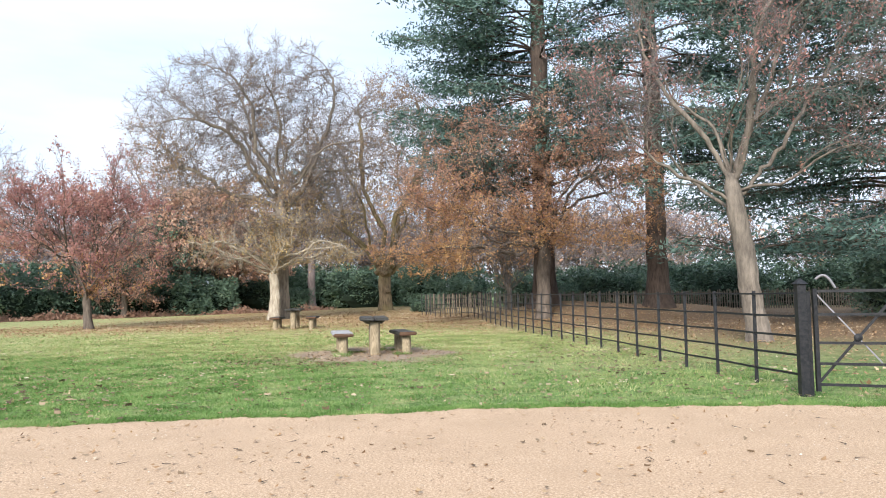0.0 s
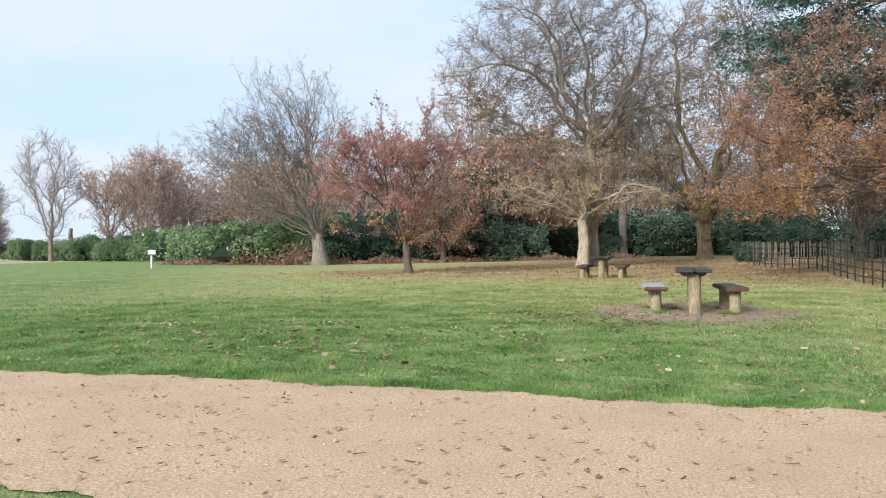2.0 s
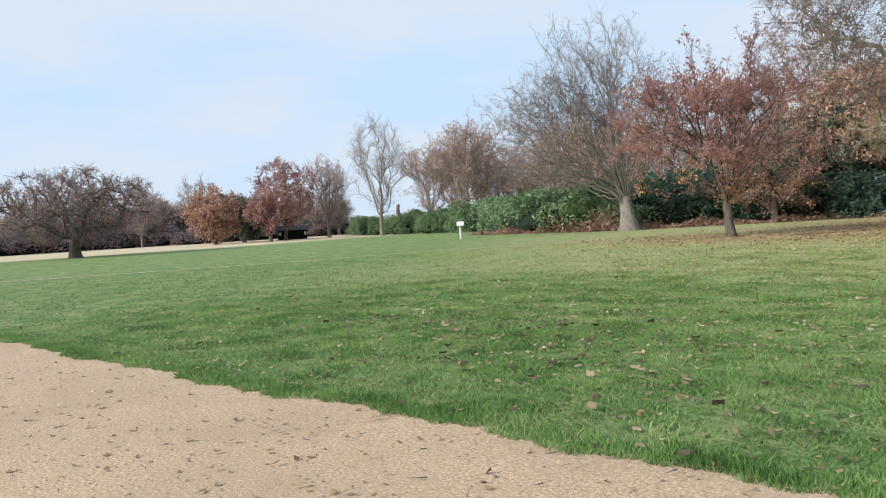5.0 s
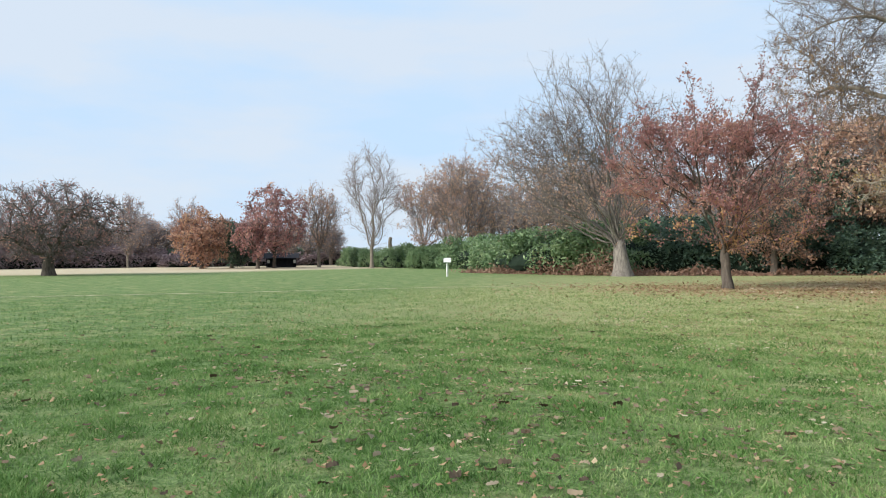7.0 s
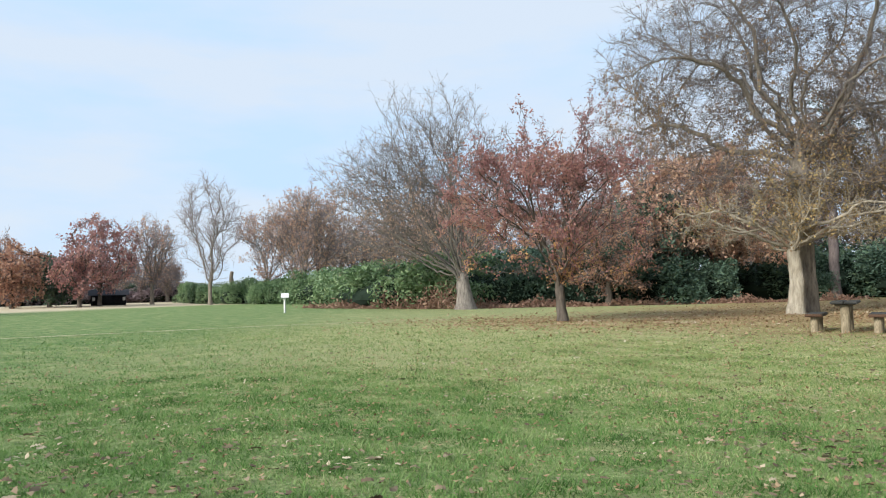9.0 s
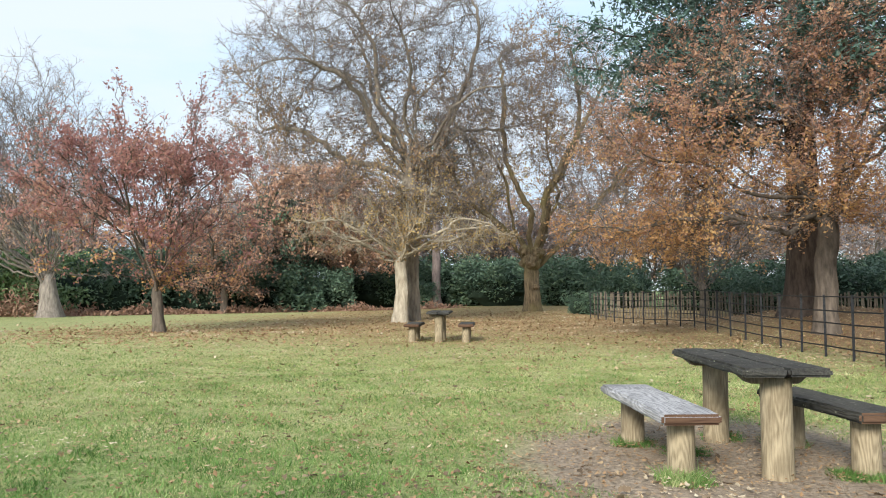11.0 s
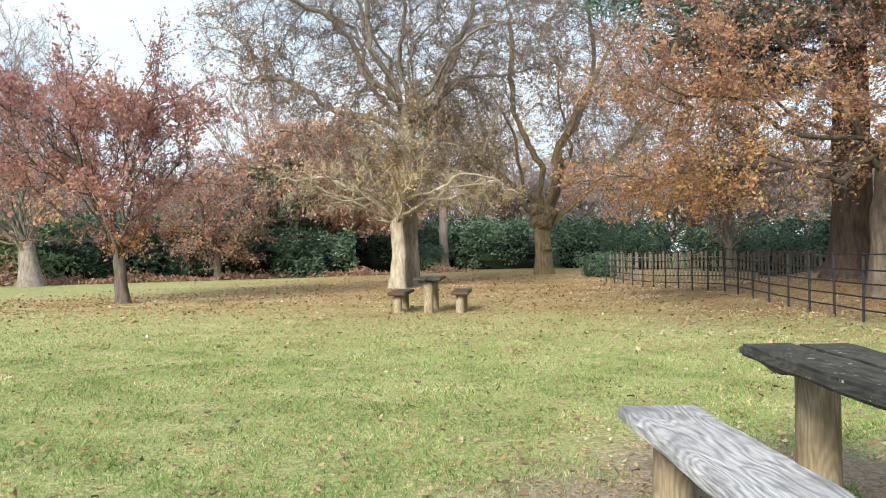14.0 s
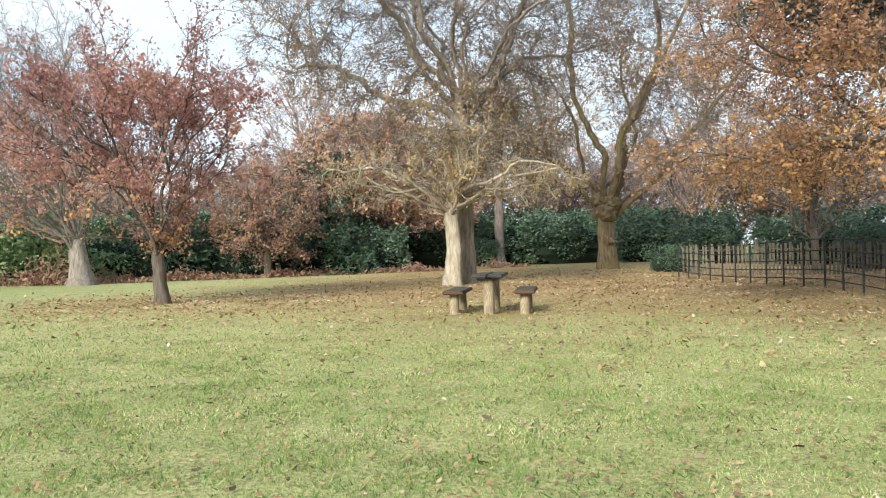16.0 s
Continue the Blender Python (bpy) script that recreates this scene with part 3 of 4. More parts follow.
# broad bare tree with a pale trunk
tree("bare_tree", "broad leafless tree with pale grey trunk by hedge", (-30.3, 43.1), 12, 14.5, 0.38, 1.9,
     [(-4.8, -3.0, 6.2, 5.6, 5.2, 4.4, 0.47), (-2.2, -0.6, 9.9, 4.4, 4.4, 5.0, 0.37), (2.0, 0.6, 7, 3.6, 3.6, 5.0, 0.16)], 2500, 0.42, M_GREY_LIMB, M_PINK, 7000, 0.12,
     lambda p: patchy(p, 1.1, -0.1, (5, 12, 0.1)), twigs=2, twig_len=0.8, twig_thick=0.0095, lean=(-0.2, 0), r_tip=0.0095, limbs=27, twig_up=0.3, flare=1.0, fan=0.85, low_limb=0.7)
# great oak with olive-brown foliage
tree("great_oak", "tall spreading old oak with sparse olive brown leaves", (-10.8, 41.0), 13, 16.8, 0.40, 6.0,
     [(-2.6, 0, 11.0, 6.4, 5.6, 4.6, 0.48), (-0.6, 0, 13.2, 4.8, 4.5, 3.0, 0.2), (3.2, 0, 9.6, 3.6, 3.2, 3.6, 0.18), (-0.5, -0.6, 5.8, 4.6, 3.4, 1.9, 0.14)], 3200, 0.38, M_GREAT, M_TAWNY, 21000, 0.12,
     lambda p: patchy(p, 0.9, 0.0, (7.0, 12.0, 0.08)), twigs=5, twig_len=0.8, twig_thick=0.0095, kill=0.52, r_tip=0.011, flare=0.35, limbs=15, wander=0.28, hold=0.6, leaf_low=M_OLIVE, low_at=(6.6, 1.3))
# pale pollard in front of the great oak
tree("pollard_tree", "pale pollarded tree with twisting bare branches", (-10.85, 39.7), 14, 6.5, 0.27, 2.7,
     [(-2.0, -0.5, 4.0, 3.0, 2.4, 1.5, 0.45), (2.4, -0.4, 3.7, 3.0, 2.2, 1.0, 0.33), (0, -0.3, 5.0, 2.6, 2.2, 1.2, 0.22)], 1000, 0.25, M_PALE, M_OLIVE, 3500, 0.12,
     lambda p: patchy(p, 1.4, -0.1), twigs=2, twig_len=0.5, twig_thick=0.009, kill=0.42, r_tip=0.0135, flare=0.45, wander=0.5, rough=0.14, limbs=20, twig_bark=M_PALE, hold=0.3)
# massive burred trunk, bare crown
ancient = tree("ancient_oak", "ancient oak with massive burred mossy trunk", (-6.2, 51.5), 15, 18, 0.47, 2.5,
     [(3.4, 0, 9.4, 3.8, 4.0, 4.6, 0.38), (1.2, 0, 14.0, 4.4, 4, 3.4, 0.27), (-4.2, 0, 8.6, 3.2, 3, 4.4, 0.35)], 2300, 0.45, M_MOSSY_LIMB, M_TAWNY, 11000, 0.14,
     lambda p: patchy(p, 1.0, -0.1), twigs=4, twig_len=1.0, twig_thick=0.011, kill=0.58, r_tip=0.0105, flare=0.3, rough=0.2, limbs=9, wander=0.4, hold=0.5, arch=-0.1, leaf_low=M_OLIVE, low_at=(8, 2))
for bx_, by_, bz_, br_ in ((-0.05, -0.1, 2.9, 0.58), (-0.28, -0.2, 3.5, 0.44), (0.32, -0.1, 3.4, 0.44), (0.3, -0.42, 1.5, 0.2)):
    bm = bmesh.new()
    bmesh.ops.create_icosphere(bm, subdivisions=4, radius=1)
    for v in bm.verts:
        k = 1 + 0.3 * noise.noise(v.co * 2.1 + Vector((bz_, 0, 0))) + 0.16 * noise.noise(v.co * 5.5)
        v.co = Vector((bx_ + v.co.x * br_ * k, by_ + v.co.y * br_ * k, bz_ + v.co.z * br_ * 0.85 * k))
    for f in bm.faces:
        f.smooth = True
    part("burr", bm, M_MOSSY_LIMB, ancient, "lumpy burr on the trunk")
# small tan tree at the wood's edge
tree("field_maple", "small tree with thinning tan orange leaves", (-20.4, 60.5), 16, 11, 0.24, 2.6,
     [(-0.8, 0, 7.0, 5.6, 4.4, 4.4, 0.8), (2, 0, 3.8, 3.6, 2.5, 1.4, 0.2)], 1500, 0.4, M_OAK, M_PINK, 30000, 0.2, lambda p: patchy(p, 1.2, 0.15), twigs=3, twig_len=0.9, twig_thick=0.011, kill=0.65, wander=0.2)
# orange oak by the fence; the darker bark stands in for its canopy's shade
tree("copper_oak", "spreading oak with copper orange leaves behind fence", (3.0, 30.9), 17, 10, 0.27, 3.0,
     [(-2.2, -0.3, 5.0, 4.6, 4.4, 3.0, 0.42), (-0.2, 0, 7.4, 4.6, 4.4, 2.3, 0.28), (-4.3, -0.8, 2.9, 3.2, 3.0, 0.8, 0.15), (2.6, -0.3, 5.2, 3.0, 3.2, 2.6, 0.15)], 2900, 0.3, M_OAK_DARK, M_COPPER, 62000, 0.086,
     lambda p: patchy(p, 1.5, 0.15, (6.5, 12.5, 0.35)), twigs=3, twig_len=0.7, twig_thick=0.0065, kill=0.47, r_tip=0.0065, lean=(0.1, 0), limbs=14, wander=0.2, droop=0.1, leaf_low=M_ORANGE, low_at=(4.4, 1.5), spray=0.25)
# grey forked oak inside the fence by the gate
tree("forked_oak", "grey forked oak with bare twiggy crown by gate", (6.85, 17.8), 18, 12.5, 0.235, 3.6,
     [(-1.8, 0.8, 8.0, 4.6, 4.0, 4.0, 0.5), (1.0, 0.5, 9.2, 3.8, 3.6, 4.3, 0.35), (2.4, 0.2, 5.0, 3.4, 3.0, 1.6, 0.15)], 2700, 0.26, M_OAK, M_RED, 6000, 0.085,
     lambda p: patchy(p, 1.6, -0.1), twigs=4, twig_len=0.5, twig_thick=0.0045, r_tip=0.006, lean=(-0.45, 0), limbs=13, fan=0.6, low_limb=0.75)


# ---- conifers ----
def conifer(name, label, at, seed, height, r_trunk, first, spread, whorls, leaves, bark, size=0.5, droop=0.35, side=None):
    rng = np.random.default_rng(seed)
    x, y = at
    root = tagged(new(name), label, "conifer")
    root.location = (x, y, float(ground_z(np.array(x), np.array(y))) - 0.15)
    hs = np.linspace(0, height, 40)
    nodes, parent = [np.array([rng.normal() * 0.02, rng.normal() * 0.02, h]) for h in hs], [-1] + list(range(39))
    tips = []
    for h in np.sort(rng.uniform(first, height - 0.5, whorls)):
        j = int(np.clip(h / height * 39, 0, 39))
        f = (h - first) / (height - first)
        ln = spread * (0.55 + 0.45 * math.sin(math.pi * min(1, 0.25 + f * 0.75))) * rng.uniform(0.65, 1.1)
        a = rng.uniform(0, 2 * math.pi)
        if side is not None and rng.random() < 0.6:
            a = side + rng.normal() * 0.7
        p, prev, k = nodes[j].copy(), j, max(4, int(ln / 0.45))
        for q in range(k):
            u = q / k
            p = p + np.array([math.cos(a), math.sin(a), 0.28 - droop * 1.6 * u + (0.5 * u if u > 0.75 else 0)]) * ln / k + rng.normal(size=3) * 0.05
            nodes.append(p.copy())
            parent.append(prev)
            prev = len(nodes) - 1
            if u > 0.2:
                tips.append((p.copy(), a, u))
                for sgn in (-1, 1):
                    w = np.array([math.cos(a + sgn * 1.0), math.sin(a + sgn * 1.0), -0.12 - 0.2 * rng.random()])
                    s = p + w * (1 - u * 0.6) * ln * 0.22 * rng.uniform(0.6, 1.3)
                    nodes.append(s)
                    parent.append(prev)
                    tips.append((s, a + sgn, u))
                    tips.append(((s + p) / 2, a + sgn, u))
    live, parent = np.array(nodes), np.array(parent)
    v, f, rad = limb_mesh(rng, live, parent, r_trunk, 0.012, 0.9, 0.05)
    mesh_arrays("trunk", v, f, bark, root, smooth=True)
    tp = np.array([t[0] for t in tips])
    q = rng.integers(0, len(tp), leaves)
    p = tp[q] + rng.normal(size=(leaves, 3)) * np.array([0.34, 0.34, 0.13]) * size * 2 + np.array([0, 0, -0.08])
    v, f = leaf_arrays(rng, p, size * 0.5, flat=0.35, wide=0.3)
    mesh_arrays("foliage", v, f, M_NEEDLE, root)
    return root


conifer("redwood", "huge conifer with flared brown trunk on leafy bank", (3.4, 34.2), 31, 24, 0.46, 5.6, 6.6, 125, 62000, M_RED_BARK, 0.5, 0.36, math.pi)
conifer("redwood", "tall conifer with dark straight trunk behind fence", (8.9, 35.2), 32, 26, 0.46, 6.5, 5.6, 100, 55000, M_RED_BARK, 0.52, 0.5)
conifer("cedar", "dark green cedar with drooping flat branches", (17.2, 26.5), 33, 19, 0.5, 2.6, 10.0, 130, 85000, M_OAK_DARK, 0.5, 0.42, math.pi)
conifer("pine", "slim pine trunk among dark evergreens", (-14.3, 64.5), 34, 15, 0.32, 10.0, 2.6, 24, 1200, M_PINE_BARK, 0.6, 0.2)

# ---- evergreen bushes ----
def bush(name, label, seed, rx, ry, rz, leaves, material, size=0.2, category="bush"):
    rng = np.random.default_rng(seed)
    root = tagged(new(name), label, category, "evergreen belt")
    lumps = [(rng.uniform(-0.8, 0.8) * rx, rng.uniform(-0.65, 0.65) * ry, rng.uniform(0.1, 0.72) * rz, rng.uniform(0.22, 0.42)) for _ in range(34)]
    pts = []
    for lx, ly, lz, s in lumps:
        d = unit(rng.normal(size=(leaves // 34, 3)) + np.array([0, 0, 0.25]))
        pts.append(np.array([lx, ly, lz]) + d * np.array([rx, ry, rz * 0.8]) * s * rng.uniform(0.75, 1.1, (len(d), 1)))
    p = np.concatenate(pts)
    p = p[p[:, 2] > 0.05]
    v, f = leaf_arrays(rng, p, size, flat=0.3, wide=0.45)
    mesh_arrays("foliage", v, f, material, root)
    # added dark lump in place of the shade behind the leaves
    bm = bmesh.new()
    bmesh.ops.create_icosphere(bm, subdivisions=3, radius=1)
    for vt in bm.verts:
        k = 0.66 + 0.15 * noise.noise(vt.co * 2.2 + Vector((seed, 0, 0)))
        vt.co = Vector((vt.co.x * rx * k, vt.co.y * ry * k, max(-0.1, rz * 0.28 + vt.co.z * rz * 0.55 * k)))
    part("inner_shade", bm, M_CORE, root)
    return root


def set_bush(proto, x, y, turn=0.0, sx=1.0, sz=1.0):
    ob = copy_thing(proto, Matrix.Translation((x, y, float(ground_z(np.array(x), np.array(y))) - 0.05)) @ Matrix.Rotation(turn, 4, "Z") @ Matrix.Diagonal((sx, sx, sz, 1)))
    return ob


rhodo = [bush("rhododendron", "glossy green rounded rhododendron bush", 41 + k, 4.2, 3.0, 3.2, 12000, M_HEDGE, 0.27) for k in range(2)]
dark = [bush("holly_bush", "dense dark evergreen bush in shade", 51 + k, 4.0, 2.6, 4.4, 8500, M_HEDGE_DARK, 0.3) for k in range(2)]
rng = np.random.default_rng(5)
for k, (x, y, s) in enumerate(((-38.5, 45.5, 1.12), (-43, 48, 1.1), (-35, 48.5, 1.1), (-52, 53, 0.95), (-58, 56, 1.0), (-64, 60, 0.85), (-71, 60.5, 0.8), (-78, 61, 0.85), (-86, 60, 0.75), (-47, 53, 1.05), (-55, 58, 1.05), (-67, 62, 0.9), (-75, 63, 0.9), (-82, 63, 0.85), (-91, 62, 0.8), (-73.5, 56.5, 0.72), (-66.5, 55.5, 0.7), (-79.5, 57.5, 0.7))):
    if k < 2:
        rhodo[k].location = (x, y, -0.05)
        rhodo[k].scale = (s, s, s)
    else:
        set_bush(rhodo[k % 2], x, y, rng.uniform(0, 6.28), s / rhodo[k % 2].scale[0], s)
for k, (x, y, s) in enumerate(((-31.5, 49.5, 0.85), (-26.5, 52, 0.95), (-23, 55.5, 0.9), (-28, 57, 1.1), (-19.5, 66, 1.1), (-14.5, 68.5, 1.0), (-9.5, 67, 1.05), (-4.5, 66, 0.95), (-16, 65, 0.6), (-24.5, 62, 1.0), (-1, 60, 0.7),
                               (4, 58, 0.75), (10, 57, 0.8), (17, 55, 0.85), (24, 52, 0.95), (31, 50, 0.9), (21, 36, 0.85), (27, 33, 1.0), (18.5, 30, 0.75), (-3.2, 48, 0.32), (12.5, 50, 0.6), (5.5, 51, 0.55), (-34, 55, 1.2), (-21, 59, 0.8), (-12, 71, 1.2), (-18, 71, 1.2), (-6, 71, 1.1), (0, 66, 0.9), (-29, 63, 1.2), (-40, 58, 1.1), (36, 45, 1.0), (14, 62, 1.0), (22, 60, 1.1), (30, 57, 1.1), (7, 64, 1.0), (9.5, 51, 0.75), (14, 55, 0.9), (17.5, 50, 0.8), (-36, 61, 1.3), (-44, 66, 1.2), (-52, 72, 1.2))):
    if k < 2:
        dark[k].location = (x, y, -0.05)
        dark[k].scale = (s, s, s)
    else:
        set_bush(dark[k % 2], x, y, rng.uniform(0, 6.28), s / dark[k % 2].scale[0], s)

# ---- trees further off ----
def wood_tree(name, label, at, seed, height, width, leaf, leaves, bark, leaf_size=0.3, fork=0.28, count=420, r=0.2, low=0.55, twigs=3, thick=0.016):
    # tall, thinly leaved trees take the twig bark paled for haze
    return tree(name, label, at, seed, height, r, height * fork * 0.7,
                [(0, 0, height * low, width, width, height * (0.98 - low), 1.0)], count, height * 0.042, bark, leaf, leaves, leaf_size, None,
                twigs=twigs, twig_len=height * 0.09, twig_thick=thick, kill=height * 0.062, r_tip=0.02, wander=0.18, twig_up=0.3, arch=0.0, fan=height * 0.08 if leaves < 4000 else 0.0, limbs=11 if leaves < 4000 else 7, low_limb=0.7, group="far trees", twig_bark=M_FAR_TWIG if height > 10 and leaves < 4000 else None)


wood_tree("slender_tree", "leafless upright tree in front of hedge", (-72.3, 52.6), 61, 14, 3.6, M_PINK, 0, M_BEECH, low=0.56, twigs=4, thick=0.016)
wood_tree("slender_tree", "leafless upright tree with tan twigs", (-86, 53.5), 62, 11.4, 3.0, M_PINK, 1500, M_BEECH, 0.25, count=700, low=0.6)
wood_tree("russet_tree", "rounded tree full of russet leaves", (-85.2, 46.8), 63, 10.8, 4.2, M_RED, 4200, M_OAK_DARK, 0.34)
wood_tree("russet_tree", "low russet tree beside the hut", (-80.6, 42.5), 64, 6.6, 3.0, M_RED, 3600, M_OAK_DARK, 0.3)
wood_tree("brown_tree", "round brown-leaved tree on open grass", (-86.7, 38.3), 65, 7.3, 3.6, M_COPPER, 5500, M_OAK_DARK, 0.34, low=0.5)
wood_tree("evergreen_tree", "dark evergreen tree beside brown tree", (-91, 43.8), 95, 6.3, 3.0, M_HEDGE_DARK, 6500, M_OAK_DARK, 0.34, low=0.5)
wood_tree("veteran_oak", "wide dark oak standing alone on grass", (-63.5, 17.8), 66, 7.3, 6.0, M_RED, 4200, M_OAK_DARK, 0.17, fork=0.3, count=1300, r=0.36, low=0.56, twigs=4)
wood_tree("tall_bare_tree", "hazy leafless tree behind the hedge", (-70, 66), 67, 13.5, 4.5, M_PINK, 3500, M_OAK, 0.28, low=0.6)
wood_tree("tall_bare_tree", "hazy leafless tree behind the hedge", (-60, 70), 68, 13, 4.8, M_PINK, 2500, M_OAK, 0.28, low=0.6)
wood_tree("tall_bare_tree", "hazy leafless tree behind the hedge", (-27, 62), 69, 15, 5, M_PINK, 1000, M_BEECH, 0.28, low=0.6, count=700)
wood_tree("rust_tree", "rust-leaved tree at the edge of wood", (-24.5, 50.5), 70, 7.4, 3.6, M_COPPER, 8000, M_OAK_DARK, 0.17, low=0.5)
wood_tree("evergreen_tree", "dark evergreen tree among rusty leaves", (-24.2, 57.5), 96, 8.6, 3.2, M_HEDGE_DARK, 7500, M_OAK_DARK, 0.26, low=0.5)
wood_tree("rust_tree", "orange rust tree at the edge of wood", (-23.0, 58), 71, 11, 4.2, M_PINK, 8000, M_OAK_DARK, 0.22, low=0.6)
wood_tree("backdrop_tree", "bare woodland tree behind the great oak", (-13, 72), 72, 17, 5.5, M_OLIVE, 3500, M_OAK, 0.25, low=0.6, count=700)
wood_tree("backdrop_tree", "bare woodland tree behind the ancient oak", (-1, 70), 73, 16, 5.5, M_PINK, 3500, M_OAK, 0.25, low=0.6, count=700)
wood_tree("slim_tree", "slim young tree behind the railing", (2.4, 47), 74, 8, 2.2, M_OLIVE, 1200, M_OAK, 0.14, low=0.62, r=0.14)
for _k, (_x, _y) in enumerate(((-76, 63), (-82, 72), (-67, 61), (-52, 68), (-46, 64))):
    wood_tree("tall_bare_tree", "hazy leafless tree behind the hedge", (_x, _y), 90 + _k, 11.5 + _k % 3, 4.4, M_PINK, 2600, M_BEECH, 0.26, low=0.56, twigs=4)
birch = [wood_tree("birch_tree", "thin bare birch in distant wood", (-112 - 3 * k, 30 + 9 * k), 80 + k, 10 + k, 2.8, M_PINK, 500, M_BEECH if k else M_OAK, 0.3, low=0.56, r=0.14, twigs=3, thick=0.024) for k in range(3)]
for k in range(110):
    x, y = -120 + rng.uniform(-16, 16), -30 + k * 0.95 + rng.uniform(-2, 2)
    copy_thing(birch[k % 3], Matrix.Translation((x, y, -0.1)) @ Matrix.Rotation(rng.uniform(0, 6.28), 4, "Z") @ Matrix.Diagonal((0.95, 0.95, rng.uniform(0.52, 0.78), 1)))
for k in range(52):
    x, y = -84 + k * 2.2 + rng.uniform(-2, 2), 84 + rng.uniform(-6, 10)
    copy_thing(birch[k % 3], Matrix.Translation((x, y, -0.1)) @ Matrix.Rotation(rng.uniform(0, 6.28), 4, "Z") @ Matrix.Diagonal((1.5, 1.5, rng.uniform(0.9, 1.3), 1)))
for k in range(12):
    x, y = 30 + k * 4 + rng.uniform(-2, 2), 64 - k * 1.5 + rng.uniform(-4, 8)
    copy_thing(birch[k % 3], Matrix.Translation((x, y, -0.1)) @ Matrix.Rotation(rng.uniform(0, 6.28), 4, "Z") @ Matrix.Diagonal((1.4, 1.4, rng.uniform(0.9, 1.2), 1)))

brush = bush("undergrowth", "brown tangled undergrowth at the wood's foot", 58, 4.5, 3.0, 3.4, 5000, M_THICKET, 0.34)
brush.location = (-108, 0, -0.1)
for k in range(30):
    set_bush(brush, -110 + rng.uniform(-4, 4), -28 + k * 3.4, rng.uniform(0, 6.28), 1.2, rng.uniform(0.6, 1.0))
for k in range(14):
    set_bush(dark[k % 2], -118 + rng.uniform(-3, 3), -24 + k * 7, rng.uniform(0, 6.28), 1.4, 0.8)
snag = tagged(new("dead_trunk"), "pale broken dead trunk behind the hedge", "dead tree")
snag.location = (-77.6, 58.9, -0.1)
bm = bmesh.new()
bmesh.ops.create_cone(bm, cap_ends=True, segments=12, radius1=0.3, radius2=0.2, depth=3.8, matrix=Matrix.Translation((0, 0, 1.9)))
bmesh.ops.subdivide_edges(bm, edges=[e for e in bm.edges if abs(e.verts[0].co.z - e.verts[1].co.z) > 1], cuts=6)
for v in bm.verts:
    v.co += noise.noise_vector(v.co * 2) * 0.14
part("trunk", bm, M_BEECH, snag)

# ---- picnic tables ----
def plank(parent, name, material, x0, x1, y0, y1, z0, z1, seed, chip=0.012, bevel=0.012, label="", ends=None):
    """A worn plank along y with uneven sides and rounded edges."""
    bm = bmesh.new()
    bmesh.ops.create_cube(bm, size=1)
    for v in bm.verts:
        v.co = Vector((x0 + (v.co.x + 0.5) * (x1 - x0), y0 + (v.co.y + 0.5) * (y1 - y0), z0 + (v.co.z + 0.5) * (z1 - z0)))
    bmesh.ops.bevel(bm, geom=bm.edges[:], offset=bevel, segments=2, affect="EDGES")
    long_edges = [e for e in bm.edges if abs(e.verts[0].co.y - e.verts[1].co.y) > (y1 - y0) * 0.8]
    bmesh.ops.subdivide_edges(bm, edges=long_edges, cuts=18, use_grid_fill=True)
    for v in bm.verts:
        k = noise.noise_vector(v.co * 3.1 + Vector((seed, 0, 0))) * chip + noise.noise_vector(v.co * 11 + Vector((0, seed, 0))) * chip * 0.5
        v.co += Vector((k.x, k.y * (1.6 if abs(v.co.y - (y0 + y1) / 2) > (y1 - y0) * 0.45 else 0), k.z * 0.35))
    if ends:
        bm.normal_update()
        for f in bm.faces:
            f.material_index = 1 if abs(f.normal.y) > 0.35 else 0
    ob = part(name, bm, material, parent, label)
    if ends:
        ob.data.materials.append(ends)
    return ob


def log_post(parent, x, y, r, z1, seed, material):
    bm = bmesh.new()
    bmesh.ops.create_cone(bm, cap_ends=True, segments=20, radius1=r * 1.04, radius2=r * 0.97, depth=z1 + 0.15)
    side = [e for e in bm.edges if abs(e.verts[0].co.z - e.verts[1].co.z) > 0.1]
    bmesh.ops.subdivide_edges(bm, edges=side, cuts=6, use_grid_fill=True)
    for v in bm.verts:
        k = 1 + 0.06 * noise.noise(Vector((v.co.x * 7, v.co.y * 7, v.co.z * 1.2 + seed)))
        v.co = Vector((x + v.co.x * k, y + v.co.y * k, v.co.z + (z1 - 0.15) / 2))
    for f in bm.faces:
        f.smooth = len(f.verts) == 4
    return part("leg", bm, material, parent)


def bench(label, x, y, turn, seed, top, length=1.62, width=0.4, group=""):
    root = tagged(new("log_bench"), label, "bench", group)
    root.matrix_basis = pose(x, y, float(ground_z(np.array(x), np.array(y))), 0, 0, turn)
    plank(root, "seat", top, -width / 2, width / 2, -length / 2, length / 2, 0.395, 0.47, seed, 0.016, 0.018, ends=M_REDEND)
    for s in (-1, 1):
        log_post(root, 0.0, s * (length / 2 - 0.24), 0.098, 0.40, seed + s, M_POST)
    return root


